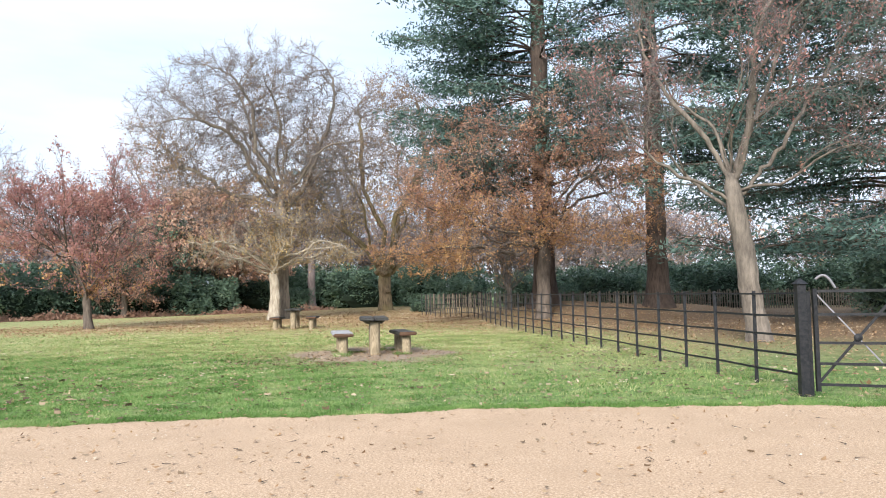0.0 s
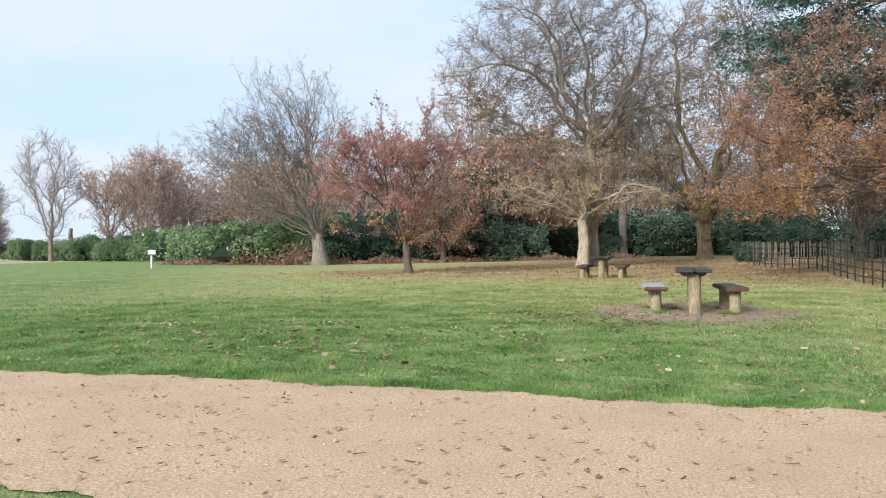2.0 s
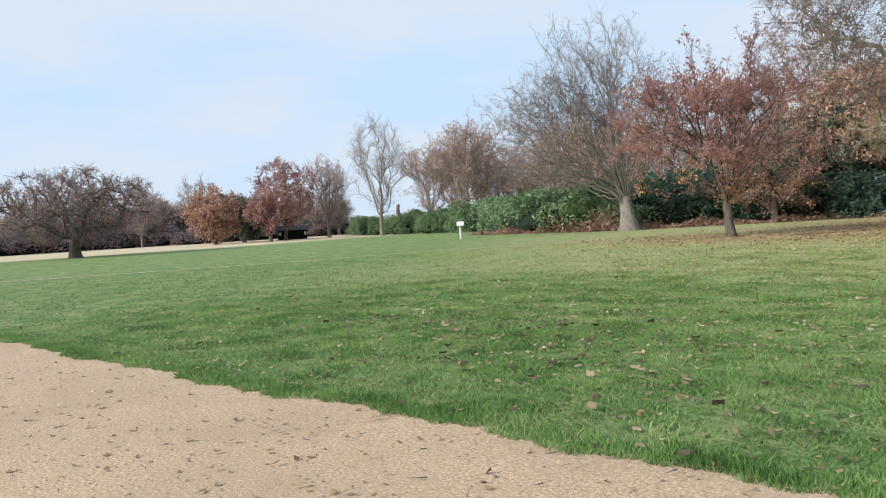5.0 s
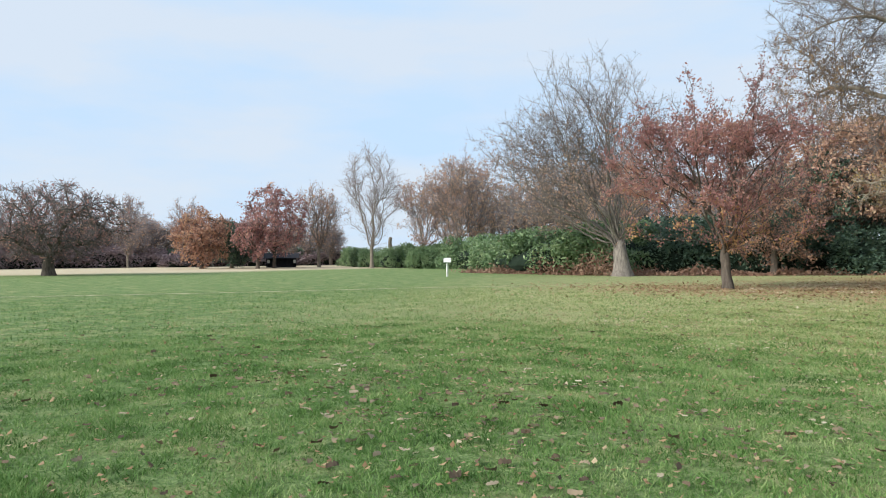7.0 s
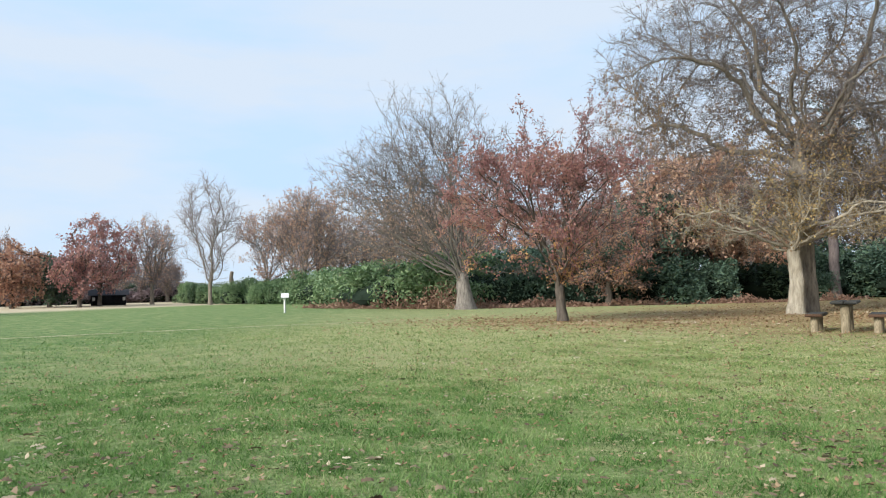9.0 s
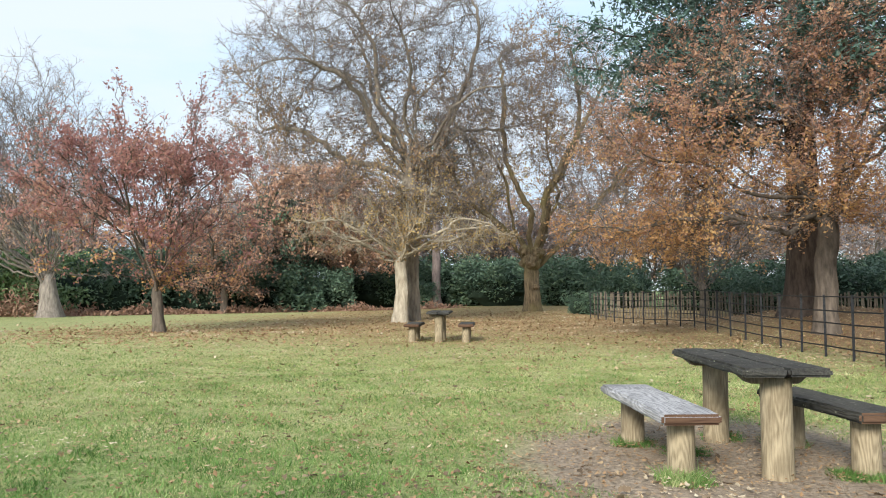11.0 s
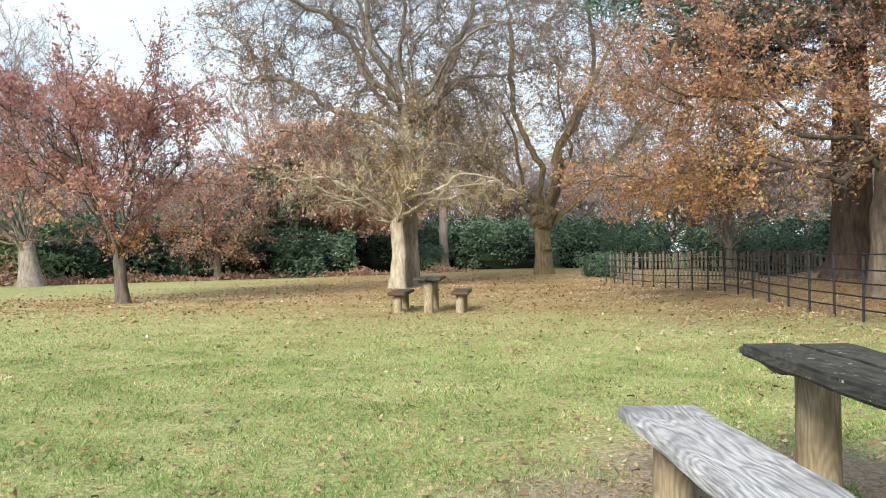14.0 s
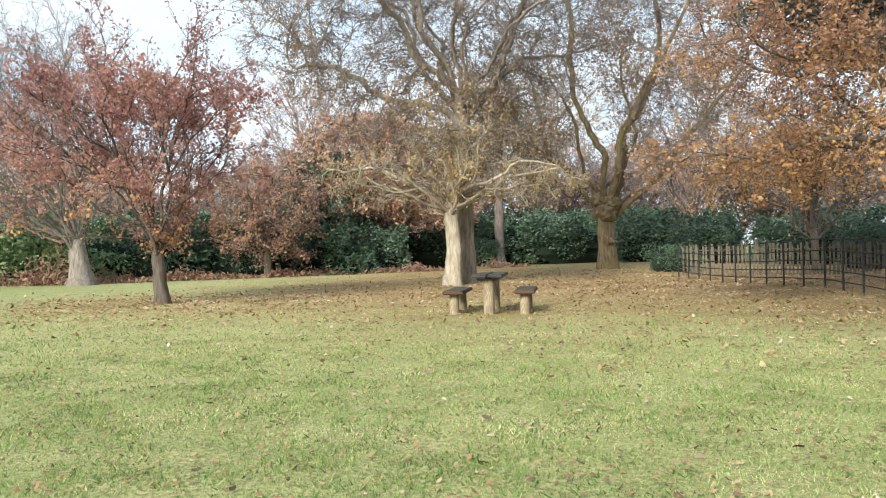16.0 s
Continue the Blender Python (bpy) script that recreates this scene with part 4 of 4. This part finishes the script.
def table(label, x, y, turn, seed, group=""):
    root = tagged(new("picnic_table"), label, "picnic table", group)
    root.matrix_basis = pose(x, y, float(ground_z(np.array(x), np.array(y))), 0, 0, turn)
    plank(root, "plank", M_BLACKTOP, -0.318, -0.022, -0.88, 0.85, 0.722, 0.785, seed, 0.016, 0.016)
    plank(root, "plank", M_BLACKTOP, -0.008, 0.285, -0.86, 0.87, 0.722, 0.782, seed + 7, 0.016, 0.016)
    for s in (-1, 1):
        bm = bmesh.new()
        bmesh.ops.create_cube(bm, size=1)
        for v in bm.verts:
            wide = 0.25 if v.co.z > 0 else 0.17
            v.co = Vector((v.co.x * 2 * wide - 0.02, s * 0.62 + 0.03 + v.co.y * 0.13, 0.69 + v.co.z * 0.07))
        bmesh.ops.bevel(bm, geom=bm.edges[:], offset=0.008, segments=1, affect="EDGES")
        part("bearer", bm, M_PALING, root, "dark cross beam under the planks")
        log_post(root, 0.0, s * 0.62, 0.107, 0.70, seed + s, M_POST)
    return root


AXIS = 6.9
ca, sa = math.cos(radians(AXIS)), math.sin(radians(AXIS))
table("weathered plank picnic table on two round wooden posts", TABLE[0] + 0.015, TABLE[1], AXIS + 2.4, 3)
bench("log bench with silvery grey weathered plank seat", TABLE[0] - 0.68 * ca, TABLE[1] - 0.72 * sa - 0.05, AXIS + 6.2, 5, M_GREYTOP, 1.62, 0.42)
bench("log bench with dark weathered plank seat", -1.55, 16.05, AXIS + 9, 9, M_BLACKTOP, 1.42, 0.38)
T2 = (-7.1, 29.0)
table("distant plank picnic table on two wooden posts", T2[0], T2[1], AXIS, 13)
bench("distant log bench with dark plank seat", T2[0] - 0.7 * ca, T2[1] - 0.7 * sa, AXIS, 15, M_BLACKTOP)
bench("distant log bench with dark plank seat", T2[0] + 0.7 * ca, T2[1] + 0.7 * sa, AXIS, 19, M_BLACKTOP)

# ---- estate railing ----
def bar(bm, a, b, w, d):
    """A rectangular bar from a to b."""
    a, b = Vector(a), Vector(b)
    t = (b - a).normalized()
    side = t.cross(Vector((0, 0, 1)))
    side = side.normalized() if side.length > 0.05 else Vector((1, 0, 0))
    up = side.cross(t)
    q = [bm.verts.new(p + side * w * i / 2 + up * d * j / 2) for p in (a, b) for i, j in ((-1, -1), (1, -1), (1, 1), (-1, 1))]
    for f in ((0, 1, 2, 3), (7, 6, 5, 4), (0, 4, 5, 1), (1, 5, 6, 2), (2, 6, 7, 3), (3, 7, 4, 0)):
        bm.faces.new([q[i] for i in f])


def ribbon(bm, pts, w, d):
    """One continuous bar through level points."""
    rings = []
    for i, p in enumerate(pts):
        t = (Vector(pts[min(i + 1, len(pts) - 1)]) - Vector(pts[max(i - 1, 0)])).normalized()
        side = t.cross(Vector((0, 0, 1))).normalized()
        up = side.cross(t)
        rings.append([bm.verts.new(Vector(p) + side * w * a / 2 + up * d * b / 2) for a, b in ((-1, -1), (1, -1), (1, 1), (-1, 1))])
    for q, r in zip(rings[:-1], rings[1:]):
        for i in range(4):
            bm.faces.new((q[i], q[(i + 1) % 4], r[(i + 1) % 4], r[i]))
    bm.faces.new(rings[0][::-1])
    bm.faces.new(rings[-1])


def rod(bm, a, b, r, seg=8):
    a, b = Vector(a), Vector(b)
    m = (b - a).to_track_quat("Z", "Y").to_matrix().to_4x4()
    m.translation = (a + b) / 2
    bmesh.ops.create_cone(bm, cap_ends=True, segments=seg, radius1=r, radius2=r, depth=(b - a).length, matrix=m)


RAILS = (1.2, 0.92, 0.68, 0.45, 0.22)
LINE = [(3.95, 8.95), (0.1, 34.0), (-3.0, 43.6)]
fence = tagged(new("railing_fence"), "black iron estate railing with five bars", "fence")
fence.location = (LINE[0][0], LINE[0][1], 0)
for (ax, ay), (bx, by) in zip(LINE[:-1], LINE[1:]):
    ln = math.hypot(bx - ax, by - ay)
    cnt = round(ln / 1.06)
    for k in range(1, cnt + 1):
        x, y = ax + (bx - ax) * k / cnt, ay + (by - ay) * k / cnt
        z = float(ground_z(np.array(x), np.array(y)))
        bm = bmesh.new()
        lean = 0.012 * math.sin(k * 2.3)
        bar(bm, (x - LINE[0][0], y - LINE[0][1], z - 0.3), (x - LINE[0][0] + lean, y - LINE[0][1], z + 1.235), 0.045, 0.016)
        part("post", bm, M_IRON, fence)
    for h in RAILS:
        bm = bmesh.new()
        pts = []
        for k in range(cnt + 1):
            x, y = ax + (bx - ax) * k / cnt, ay + (by - ay) * k / cnt
            pts.append((x - LINE[0][0], y - LINE[0][1], float(ground_z(np.array(x), np.array(y))) + h - 0.008 * (k % 2)))
        ribbon(bm, pts, 0.022 if h == RAILS[0] else 0.01, 0.022 if h == RAILS[0] else 0.028)
        part("rail", bm, M_IRON, fence)

# gate post and gate
GP = (3.85, 8.72)
gate_post = tagged(new("gate_post"), "square black iron gate post with pyramid cap", "gate post")
gate_post.location = (*GP, 0)
bm = bmesh.new()
bar(bm, (0, 0, -0.2), (0, 0, 1.31), 0.1, 0.1)
part("shaft", bm, M_IRON, gate_post)
bm = bmesh.new()
r = bmesh.ops.create_cone(bm, cap_ends=True, segments=4, radius1=0.105, radius2=0.012, depth=0.065, matrix=Matrix.Translation((0, 0, 1.34)) @ Matrix.Rotation(radians(45), 4, "Z"))
part("cap", bm, M_IRON, gate_post)
bm = bmesh.new()
bar(bm, (0.085, 0.0, -0.2), (0.085, 0.0, 1.22), 0.04, 0.04)
part("slam_post", bm, M_IRON, gate_post)
GD = Vector((0.93, -0.36, 0)).normalized()
gate = tagged(new("field_gate"), "black iron field gate with crossed braces", "gate")
gate.location = (GP[0] + 0.15, GP[1] - 0.03, 0)
GW = 2.9
for h in (1.22, 0.95, 0.62, 0.38, 0.14):
    bm = bmesh.new()
    bar(bm, Vector((0, 0, h)), GD * GW + Vector((0, 0, h)), 0.014, 0.032)
    part("gate_bar", bm, M_IRON, gate)
for s in (0.0, 1.0):
    bm = bmesh.new()
    bar(bm, GD * GW * s + Vector((0, 0, 0.06)), GD * GW * s + Vector((0, 0, 1.25)), 0.045, 0.045)
    part("stile", bm, M_IRON, gate)
for a, b in ((0.16, 1.2), (1.2, 0.16)):
    bm = bmesh.new()
    bar(bm, Vector((0.02, 0.02, a)), GD * 0.84 + Vector((0.02, 0.02, b)), 0.012, 0.03 if a < 1 else 0.016)
    part("brace", bm, M_IRON if a < 1 else M_STEEL, gate)
bm = bmesh.new()
bmesh.ops.create_uvsphere(bm, u_segments=10, v_segments=6, radius=0.05, matrix=Matrix.Translation(GD * 0.42 + Vector((0.02, 0.02, 0.68))) @ Matrix.Diagonal((1, 0.5, 1, 1)))
part("boss", bm, M_IRON, gate)
bm = bmesh.new()
for k in range(7):
    u, w = k / 7, (k + 1) / 7
    rod(bm, GD * (0.02 + 0.2 * u) + Vector((0, 0, 1.36 + 0.1 * math.sin(u * 3.0) - 0.12 * u)), GD * (0.02 + 0.2 * w) + Vector((0, 0, 1.36 + 0.1 * math.sin(w * 3.0) - 0.12 * w)), 0.016)
part("latch", bm, M_STEEL, gate, "bent galvanised latch lever")

# ---- split paling fence at the back ----
paling_mesh = []
for k in range(4):
    bm = bmesh.new()
    bar(bm, (0, 0, -0.1), (0.015 * (k - 1.5), 0, 1.12 + 0.04 * k), 0.055 + 0.01 * k, 0.025)
    me = bpy.data.meshes.new("paling")
    bm.to_mesh(me)
    bm.free()
    me.materials.append(M_PALING)
    paling_mesh.append(me)
pf = tagged(new("paling_fence"), "grey split chestnut paling fence", "fence")
pf.location = (-2.8, 44.2, 0.1)
PL = [(-2.8, 44.2), (12, 46.5), (38, 44.0)]
pts, tot = [], 0
for (ax, ay), (bx, by) in zip(PL[:-1], PL[1:]):
    n_p = int(math.hypot(bx - ax, by - ay) / 0.145)
    pts += [(ax + (bx - ax) * k / n_p, ay + (by - ay) * k / n_p) for k in range(n_p)]
for k, (x, y) in enumerate(pts):
    ob = new("paling", paling_mesh[k % 4])
    ob.parent = pf
    ob.location = (x - PL[0][0], y - PL[0][1], float(ground_z(np.array(x), np.array(y))) - 0.1 + 0.02 * math.sin(k * 1.7))
    ob.rotation_euler = (0, 0.03 * math.sin(k * 2.9), 0.1)
for h in (0.3, 0.95):
    bm = bmesh.new()
    for (ax, ay), (bx, by) in zip(PL[:-1], PL[1:]):
        bar(bm, (ax - PL[0][0], ay - PL[0][1] + 0.02, h), (bx - PL[0][0], by - PL[0][1] + 0.02, h), 0.02, 0.03)
    part("wire", bm, M_PALING, pf)

# ---- information lectern and hut ----
sign = tagged(new("information_post"), "small white information board on wooden post", "sign")
sign.location = (-38.2, 35.6, 0)
bm = bmesh.new()
bar(bm, (0, 0, -0.1), (0, 0, 1.0), 0.1, 0.1)
part("post", bm, M_SHEET, sign)
bm = bmesh.new()
bar(bm, (0.13, -0.11, 0.9), (-0.13, 0.11, 1.16), 0.46, 0.05)
part("board", bm, M_SHEET, sign)
hut = tagged(new("hut"), "low dark timber shelter under trees", "hut")
hut.matrix_basis = pose(-90.0, 50.2, -0.1, 0, 0, 62) @ Matrix.Diagonal((0.62, 0.7, 0.62, 1))
bm = bmesh.new()
bar(bm, (-3, 1.2, 1.1), (3, 1.2, 1.1), 0.15, 2.3)
part("back_wall", bm, M_HUT, hut)
for s in (-3, 3):
    bm = bmesh.new()
    bar(bm, (s, -1.2, 1.1), (s, 1.2, 1.1), 0.15, 2.3)
    part("side_wall", bm, M_HUT, hut)
for s in (-1.5, 0.0, 1.5):
    bm = bmesh.new()
    bar(bm, (s, -1.2, -0.1), (s, -1.2, 2.2), 0.15, 0.15)
    part("post", bm, M_HUT, hut)
bm = bmesh.new()
v = [bm.verts.new(p) for p in ((-3.6, -1.9, 2.1), (3.6, -1.9, 2.1), (3.6, 0, 3.2), (-3.6, 0, 3.2), (3.6, 1.9, 2.1), (-3.6, 1.9, 2.1))]
bm.faces.new(v[:4])
bm.faces.new((v[3], v[2], v[4], v[5]))
bm.faces.new((v[0], v[3], v[5]))
bm.faces.new((v[1], v[4], v[2]))
part("roof", bm, M_HUT, hut)
for x in (-2.6, 2.7):
    bm = bmesh.new()
    bar(bm, (x - 0.25, -1.32, 1.4), (x + 0.25, -1.32, 1.4), 0.03, 0.7)
    part("notice", bm, M_SHEET, hut, "white notice sheet")

# faint trodden line across the far lawn
tx = np.linspace(0, 1, 90)
lx, ly = np.interp(tx, [0, 0.25, 0.5, 0.75, 1], [-34, -29.9, -27.5, -25.7, -22]), np.interp(tx, [0, 0.25, 0.5, 0.75, 1], [1, 10, 16.6, 24.5, 32])
half = 0.16 + 0.05 * np.sin(tx * 60) + 0.04 * np.sin(tx * 131)
tv = np.stack([np.stack([lx - half, ly, np.full_like(lx, 0.012)], -1), np.stack([lx + half, ly, np.full_like(lx, 0.012)], -1)], 1).reshape(-1, 3)
ti = np.arange(90)[:-1, None] * 2
M_TROD, _n, _l, _b = shader("trodden_earth", 0.95)
_t = noise_node(_n, _l, 5, 5)
_l.new(ramp_node(_n, _l, _t.outputs["Fac"], [(0.35, (0.20, 0.22, 0.09)), (0.65, (0.60, 0.55, 0.36))]).outputs["Color"], _b.inputs["Base Color"])
tagged(mesh_arrays("trodden_path", tv, [ti + np.array([[0, 1, 3, 2]])], M_TROD), "faint pale trodden line across the grass", "footpath", kind="structure")

# ---- bracken, grass, fallen leaves ----
rng = np.random.default_rng(77)
n = 9000
t = rng.random(n)
bx = np.interp(t, [0, 0.4, 0.75, 1], [-46, -32, -24, -12]) + rng.normal(size=n) * 0.6
by = np.interp(t, [0, 0.4, 0.75, 1], [45.0, 44.2, 52, 62]) - 0.6 + rng.normal(size=n) * 0.6
lumpy = 0.55 + 0.35 * np.sin(bx * 1.3) + 0.2 * np.sin(bx * 3.1)
p = np.stack([bx, by, np.abs(rng.normal(size=n)) * 0.45 * np.where((bx < -30) & (bx > -38), 1.9, 0.55) * lumpy], -1)
v, f = leaf_arrays(rng, p, 0.3, wide=0.3)
tagged(mesh_arrays("bracken", v, f, M_BRACKEN), "reddish brown dead bracken along hedge foot", "bracken", kind="stuff")


def on_lawn(x, y):
    return (y > path_far(x) + ragged(x, 1.0) - 0.04) | (y < path_near(x) + ragged(x, 4.0) + 0.04)


def soil_here(x, y):
    a = radians(10)
    u, w = (x + 2.3) * math.cos(a) + (y - 15.75) * math.sin(a), -(x + 2.3) * math.sin(a) + (y - 15.75) * math.cos(a)
    return np.hypot(u / 1.75, w / 2.15) + 0.25 * np.sin(x * 2.3) * np.sin(y * 2.9)


def blades(count, cx, cy, sx, sy, tall, wide, lo, on_soil=False):
    x = cx + sx * (rng.random(count) - 0.5) + rng.normal(size=count) * sx * 0.11
    y = cy + sy * (rng.random(count) - 0.5) + rng.normal(size=count) * sy * 0.11
    ok = on_lawn(x, y + 0.16 * rng.random(count) ** 2) & ((soil_here(x, y) > 0.85 + 0.3 * rng.random(count)) | on_soil) & (y > lo)
    x, y = x[ok], y[ok]
    k = len(x)
    clump = 0.8 + 0.35 * np.sin(x * 3.7 + np.sin(y * 2.3) * 2) * np.sin(y * 4.1 + np.sin(x * 1.7) * 2) + 0.35 * np.sin(x * 11 + np.sin(y * 5) * 2) * np.sin(y * 13 + np.sin(x * 7) * 1.5)
    h = tall * rng.uniform(0.4, 1.5, k) * np.maximum(clump, 0.12)
    a = rng.uniform(0, 2 * np.pi, k)
    lean = rng.normal(size=(k, 2)) * h[:, None] * 0.75
    w = wide * rng.uniform(0.6, 1.3, k)
    z = ground_z(x, y)
    v = np.stack([np.stack([x - np.cos(a) * w, y - np.sin(a) * w, z - 0.004], -1), np.stack([x + np.cos(a) * w, y + np.sin(a) * w, z - 0.004], -1),
                  np.stack([x + lean[:, 0], y + lean[:, 1], z + h], -1)], 1).reshape(-1, 3)
    return v


green = [blades(300000, -7.5, 11.0, 12, 9, 0.033, 0.0042, 3), blades(80000, -13, 16, 26, 20, 0.04, 0.008, 3), blades(40000, -1, 9.5, 14, 4, 0.04, 0.005, 3), blades(25000, -4, 3, 12, 3.6, 0.05, 0.005, 1), blades(170000, -4, 17.5, 13, 9, 0.024, 0.0034, 3)]
ex = rng.uniform(-15, 5, 45000)
ey = path_far(ex) + ragged(ex, 1.0) - 0.1 + np.abs(rng.normal(size=45000)) * 0.16
eh, ea = rng.uniform(0.012, 0.045, 45000), rng.uniform(0, 6.28, 45000)
el = rng.normal(size=(45000, 2)) * eh[:, None] * 0.7
green.append(np.stack([np.stack([ex - np.cos(ea) * 0.005, ey - np.sin(ea) * 0.005, 0 * ex], -1), np.stack([ex + np.cos(ea) * 0.005, ey + np.sin(ea) * 0.005, 0 * ex], -1),
                       np.stack([ex + el[:, 0], ey + el[:, 1], 0.01 + eh], -1)], 1).reshape(-1, 3))
green += [blades(900, px_, py_, 0.3, 0.28, 0.055, 0.004, 3, True) for px_, py_ in ((-2.98, 16.35), (-2.72, 15.15), (-2.2, 16.75), (-1.5, 15.5), (-1.7, 16.6), (-2.6, 16.1))]
dry = [blades(190000, -4, 19.5, 14, 9, 0.024, 0.0036, 11.5), blades(90000, -9, 25, 26, 15, 0.026, 0.007, 13), blades(30000, 2.2, 14, 5, 10, 0.03, 0.0045, 8.6)]
for chunk, mat, words in ((green, M_BLADE, "short green grass blades of the lawn"), (dry, M_BLADE_DRY, "dry straw coloured grass among the lawn")):
    vv = np.concatenate(chunk)
    tagged(mesh_arrays("grass", vv, [np.arange(len(vv)).reshape(-1, 3)], mat), words, "grass", kind="stuff")


def litter(count, cx, cy, sx, sy, size, keep):
    x, y = cx + sx * rng.normal(size=count), cy + sy * rng.normal(size=count)
    ok = (y > 2.5) & keep(x, y)
    x, y = x[ok], y[ok]
    at = np.stack([x, y, ground_z(x, y) + 0.022 + 0.028 * rng.random(len(x))], -1)
    return leaf_arrays(rng, at, size, flat=0.75, wide=0.65)


sets = [litter(14000, -6, 41, 7, 7, 0.11, lambda x, y: y > 24), litter(5000, -16.5, 31, 3.5, 3.0, 0.11, on_lawn), litter(9000, 2, 31, 5, 7, 0.085, lambda x, y: y > 22), litter(15000, -6.5, 16, 6.5, 6, 0.045, on_lawn), 
        litter(1000, -3, 6.0, 6, 1.2, 0.048, lambda x, y: ~on_lawn(x, y)), litter(4500, -2.4, 15.6, 1.3, 1.6, 0.032, on_lawn), litter(7000, 8, 22, 5, 8, 0.085, lambda x, y: x > 3.9 - 0.15 * (y - 9))]
off, vs, fs = 0, [], []
for v, f in sets:
    vs.append(v)
    fs.append(f[0] + off)
    off += len(v)
tagged(mesh_arrays("leaf_litter", np.concatenate(vs), [np.concatenate(fs)], M_FALLEN), "brown curled oak leaves fallen on grass", "fallen leaves", kind="stuff")


def oak_leaves(count, cx, cy, sx, sy, size, keep, lift=0.02):
    """Curled lobed oak leaves lying on the ground: a strip of six pairs of points each."""
    x, y = cx + sx * rng.normal(size=count), cy + sy * rng.normal(size=count)
    ok = (y > 2.5) & keep(x, y)
    x, y = x[ok], y[ok]
    n = len(x)
    along = np.array([-0.5, -0.33, -0.2, -0.04, 0.1, 0.24, 0.36, 0.5])
    wide = np.array([0.02, 0.16, 0.09, 0.27, 0.13, 0.26, 0.12, 0.05])
    s = size * rng.uniform(0.6, 1.3, (n, 1))
    a = rng.uniform(0, 6.28, (n, 1))
    curl, bend = rng.uniform(-0.2, 1.6, (n, 1)), rng.uniform(-0.4, 0.9, (n, 1))
    rows = []
    for side in (-1, 1):
        w = wide[None] * side * rng.uniform(0.75, 1.2, (n, 8))
        u, v = along[None] * s, w * s
        z = (np.abs(w) * curl * 0.7 + along[None] ** 2 * bend) * s + side * 0.12 * s * rng.normal(size=(n, 1))
        rows.append(np.stack([x[:, None] + u * np.cos(a) - v * np.sin(a), y[:, None] + u * np.sin(a) + v * np.cos(a), ground_z(x, y)[:, None] + lift + np.maximum(z, -0.01)], -1))
    v = np.stack(rows, 2).reshape(-1, 3)
    i = np.arange(n)[:, None] * 16
    return v, [np.concatenate([i + np.array([[2 * k, 2 * k + 1, 2 * k + 3, 2 * k + 2]]) for k in range(7)])]


def heap(name, mat, sets, label, category):
    off, vs, fs = 0, [], []
    for v, f in sets:
        vs.append(v)
        fs.append(f[0] + off)
        off += len(v)
    return tagged(mesh_arrays(name, np.concatenate(vs), [np.concatenate(fs)], mat), label, category, kind="stuff")


def off_soil(x, y):
    return on_lawn(x, y) & (np.hypot(x + 2.2, y - 16) > 0.9)


heap("oak_leaf", M_OAK_LEAF, [oak_leaves(900, -6.5, 9.7, 3.4, 1.3, 0.068, on_lawn, 0.025), oak_leaves(1100, -6, 16, 4.5, 4.0, 0.05, off_soil, 0.025), oak_leaves(420, -3.4, 13.9, 0.9, 0.7, 0.065, off_soil, 0.025),
     oak_leaves(240, -2.4, 15.6, 1.3, 1.5, 0.05, on_lawn, 0.008), oak_leaves(90, -1.0, 6.0, 5, 1.1, 0.05, lambda x, y: ~on_lawn(x, y), 0.03), oak_leaves(900, -7, 24, 5, 4, 0.055, on_lawn, 0.025), oak_leaves(1300, 2.6, 14, 1.3, 4.5, 0.06, on_lawn, 0.025)],
     "dark brown curled lobed oak leaves on the ground", "fallen leaves")

# loose stones and twigs on the gravel
n = 26000
x, y = rng.uniform(-13, 7, n), rng.uniform(2.5, 8.2, n)
ok = ~on_lawn(x, y)
x, y = x[ok], y[ok]
n = len(x)
r = 0.0045 * rng.lognormal(0, 0.45, n)
c = np.clip((y - path_near(x)) / (path_far(x) - path_near(x)), 0, 1)
mid = np.stack([x, y, 0.012 + 0.03 * c * (1 - c) + r * 0.3], -1)
d = np.array([[1, 0, 0], [-0.5, 0.87, 0], [-0.5, -0.87, 0], [0.1, 0, 0.8]])[None] * r[:, None, None] * rng.uniform(0.6, 1.4, (n, 4, 3))
i = np.arange(n)[:, None] * 4
tagged(mesh_arrays("gravel", (mid[:, None] + d).reshape(-1, 3), [np.concatenate([i + np.array([[0, 1, 3]]), i + np.array([[1, 2, 3]]), i + np.array([[2, 0, 3]])])], M_STONE),
       "loose tan and brown grit on the path", "gravel", kind="stuff")
s0 = np.stack([rng.uniform(-11, 5, 110), rng.uniform(4, 8, 110), np.full(110, 0.03)], -1)
s0 = s0[~on_lawn(s0[:, 0], s0[:, 1])]
a = rng.uniform(0, 6.28, len(s0))
e0 = s0 + np.stack([np.cos(a), np.sin(a), 0.05 * rng.normal(size=len(s0))], -1) * rng.uniform(0.03, 0.13, (len(s0), 1))
sd = np.stack([-np.sin(a), np.cos(a), 0 * a], -1) * 0.004
v = np.stack([s0 - sd, s0 + sd, s0 + np.array([0, 0, 0.007]), e0], 1).reshape(-1, 3)
i = np.arange(len(s0))[:, None] * 4
tagged(mesh_arrays("twig", v, [np.concatenate([i + np.array([[0, 1, 3]]), i + np.array([[1, 2, 3]]), i + np.array([[2, 0, 3]])])], M_OAK_DARK), "thin broken twigs lying on the path", "twigs", kind="stuff")
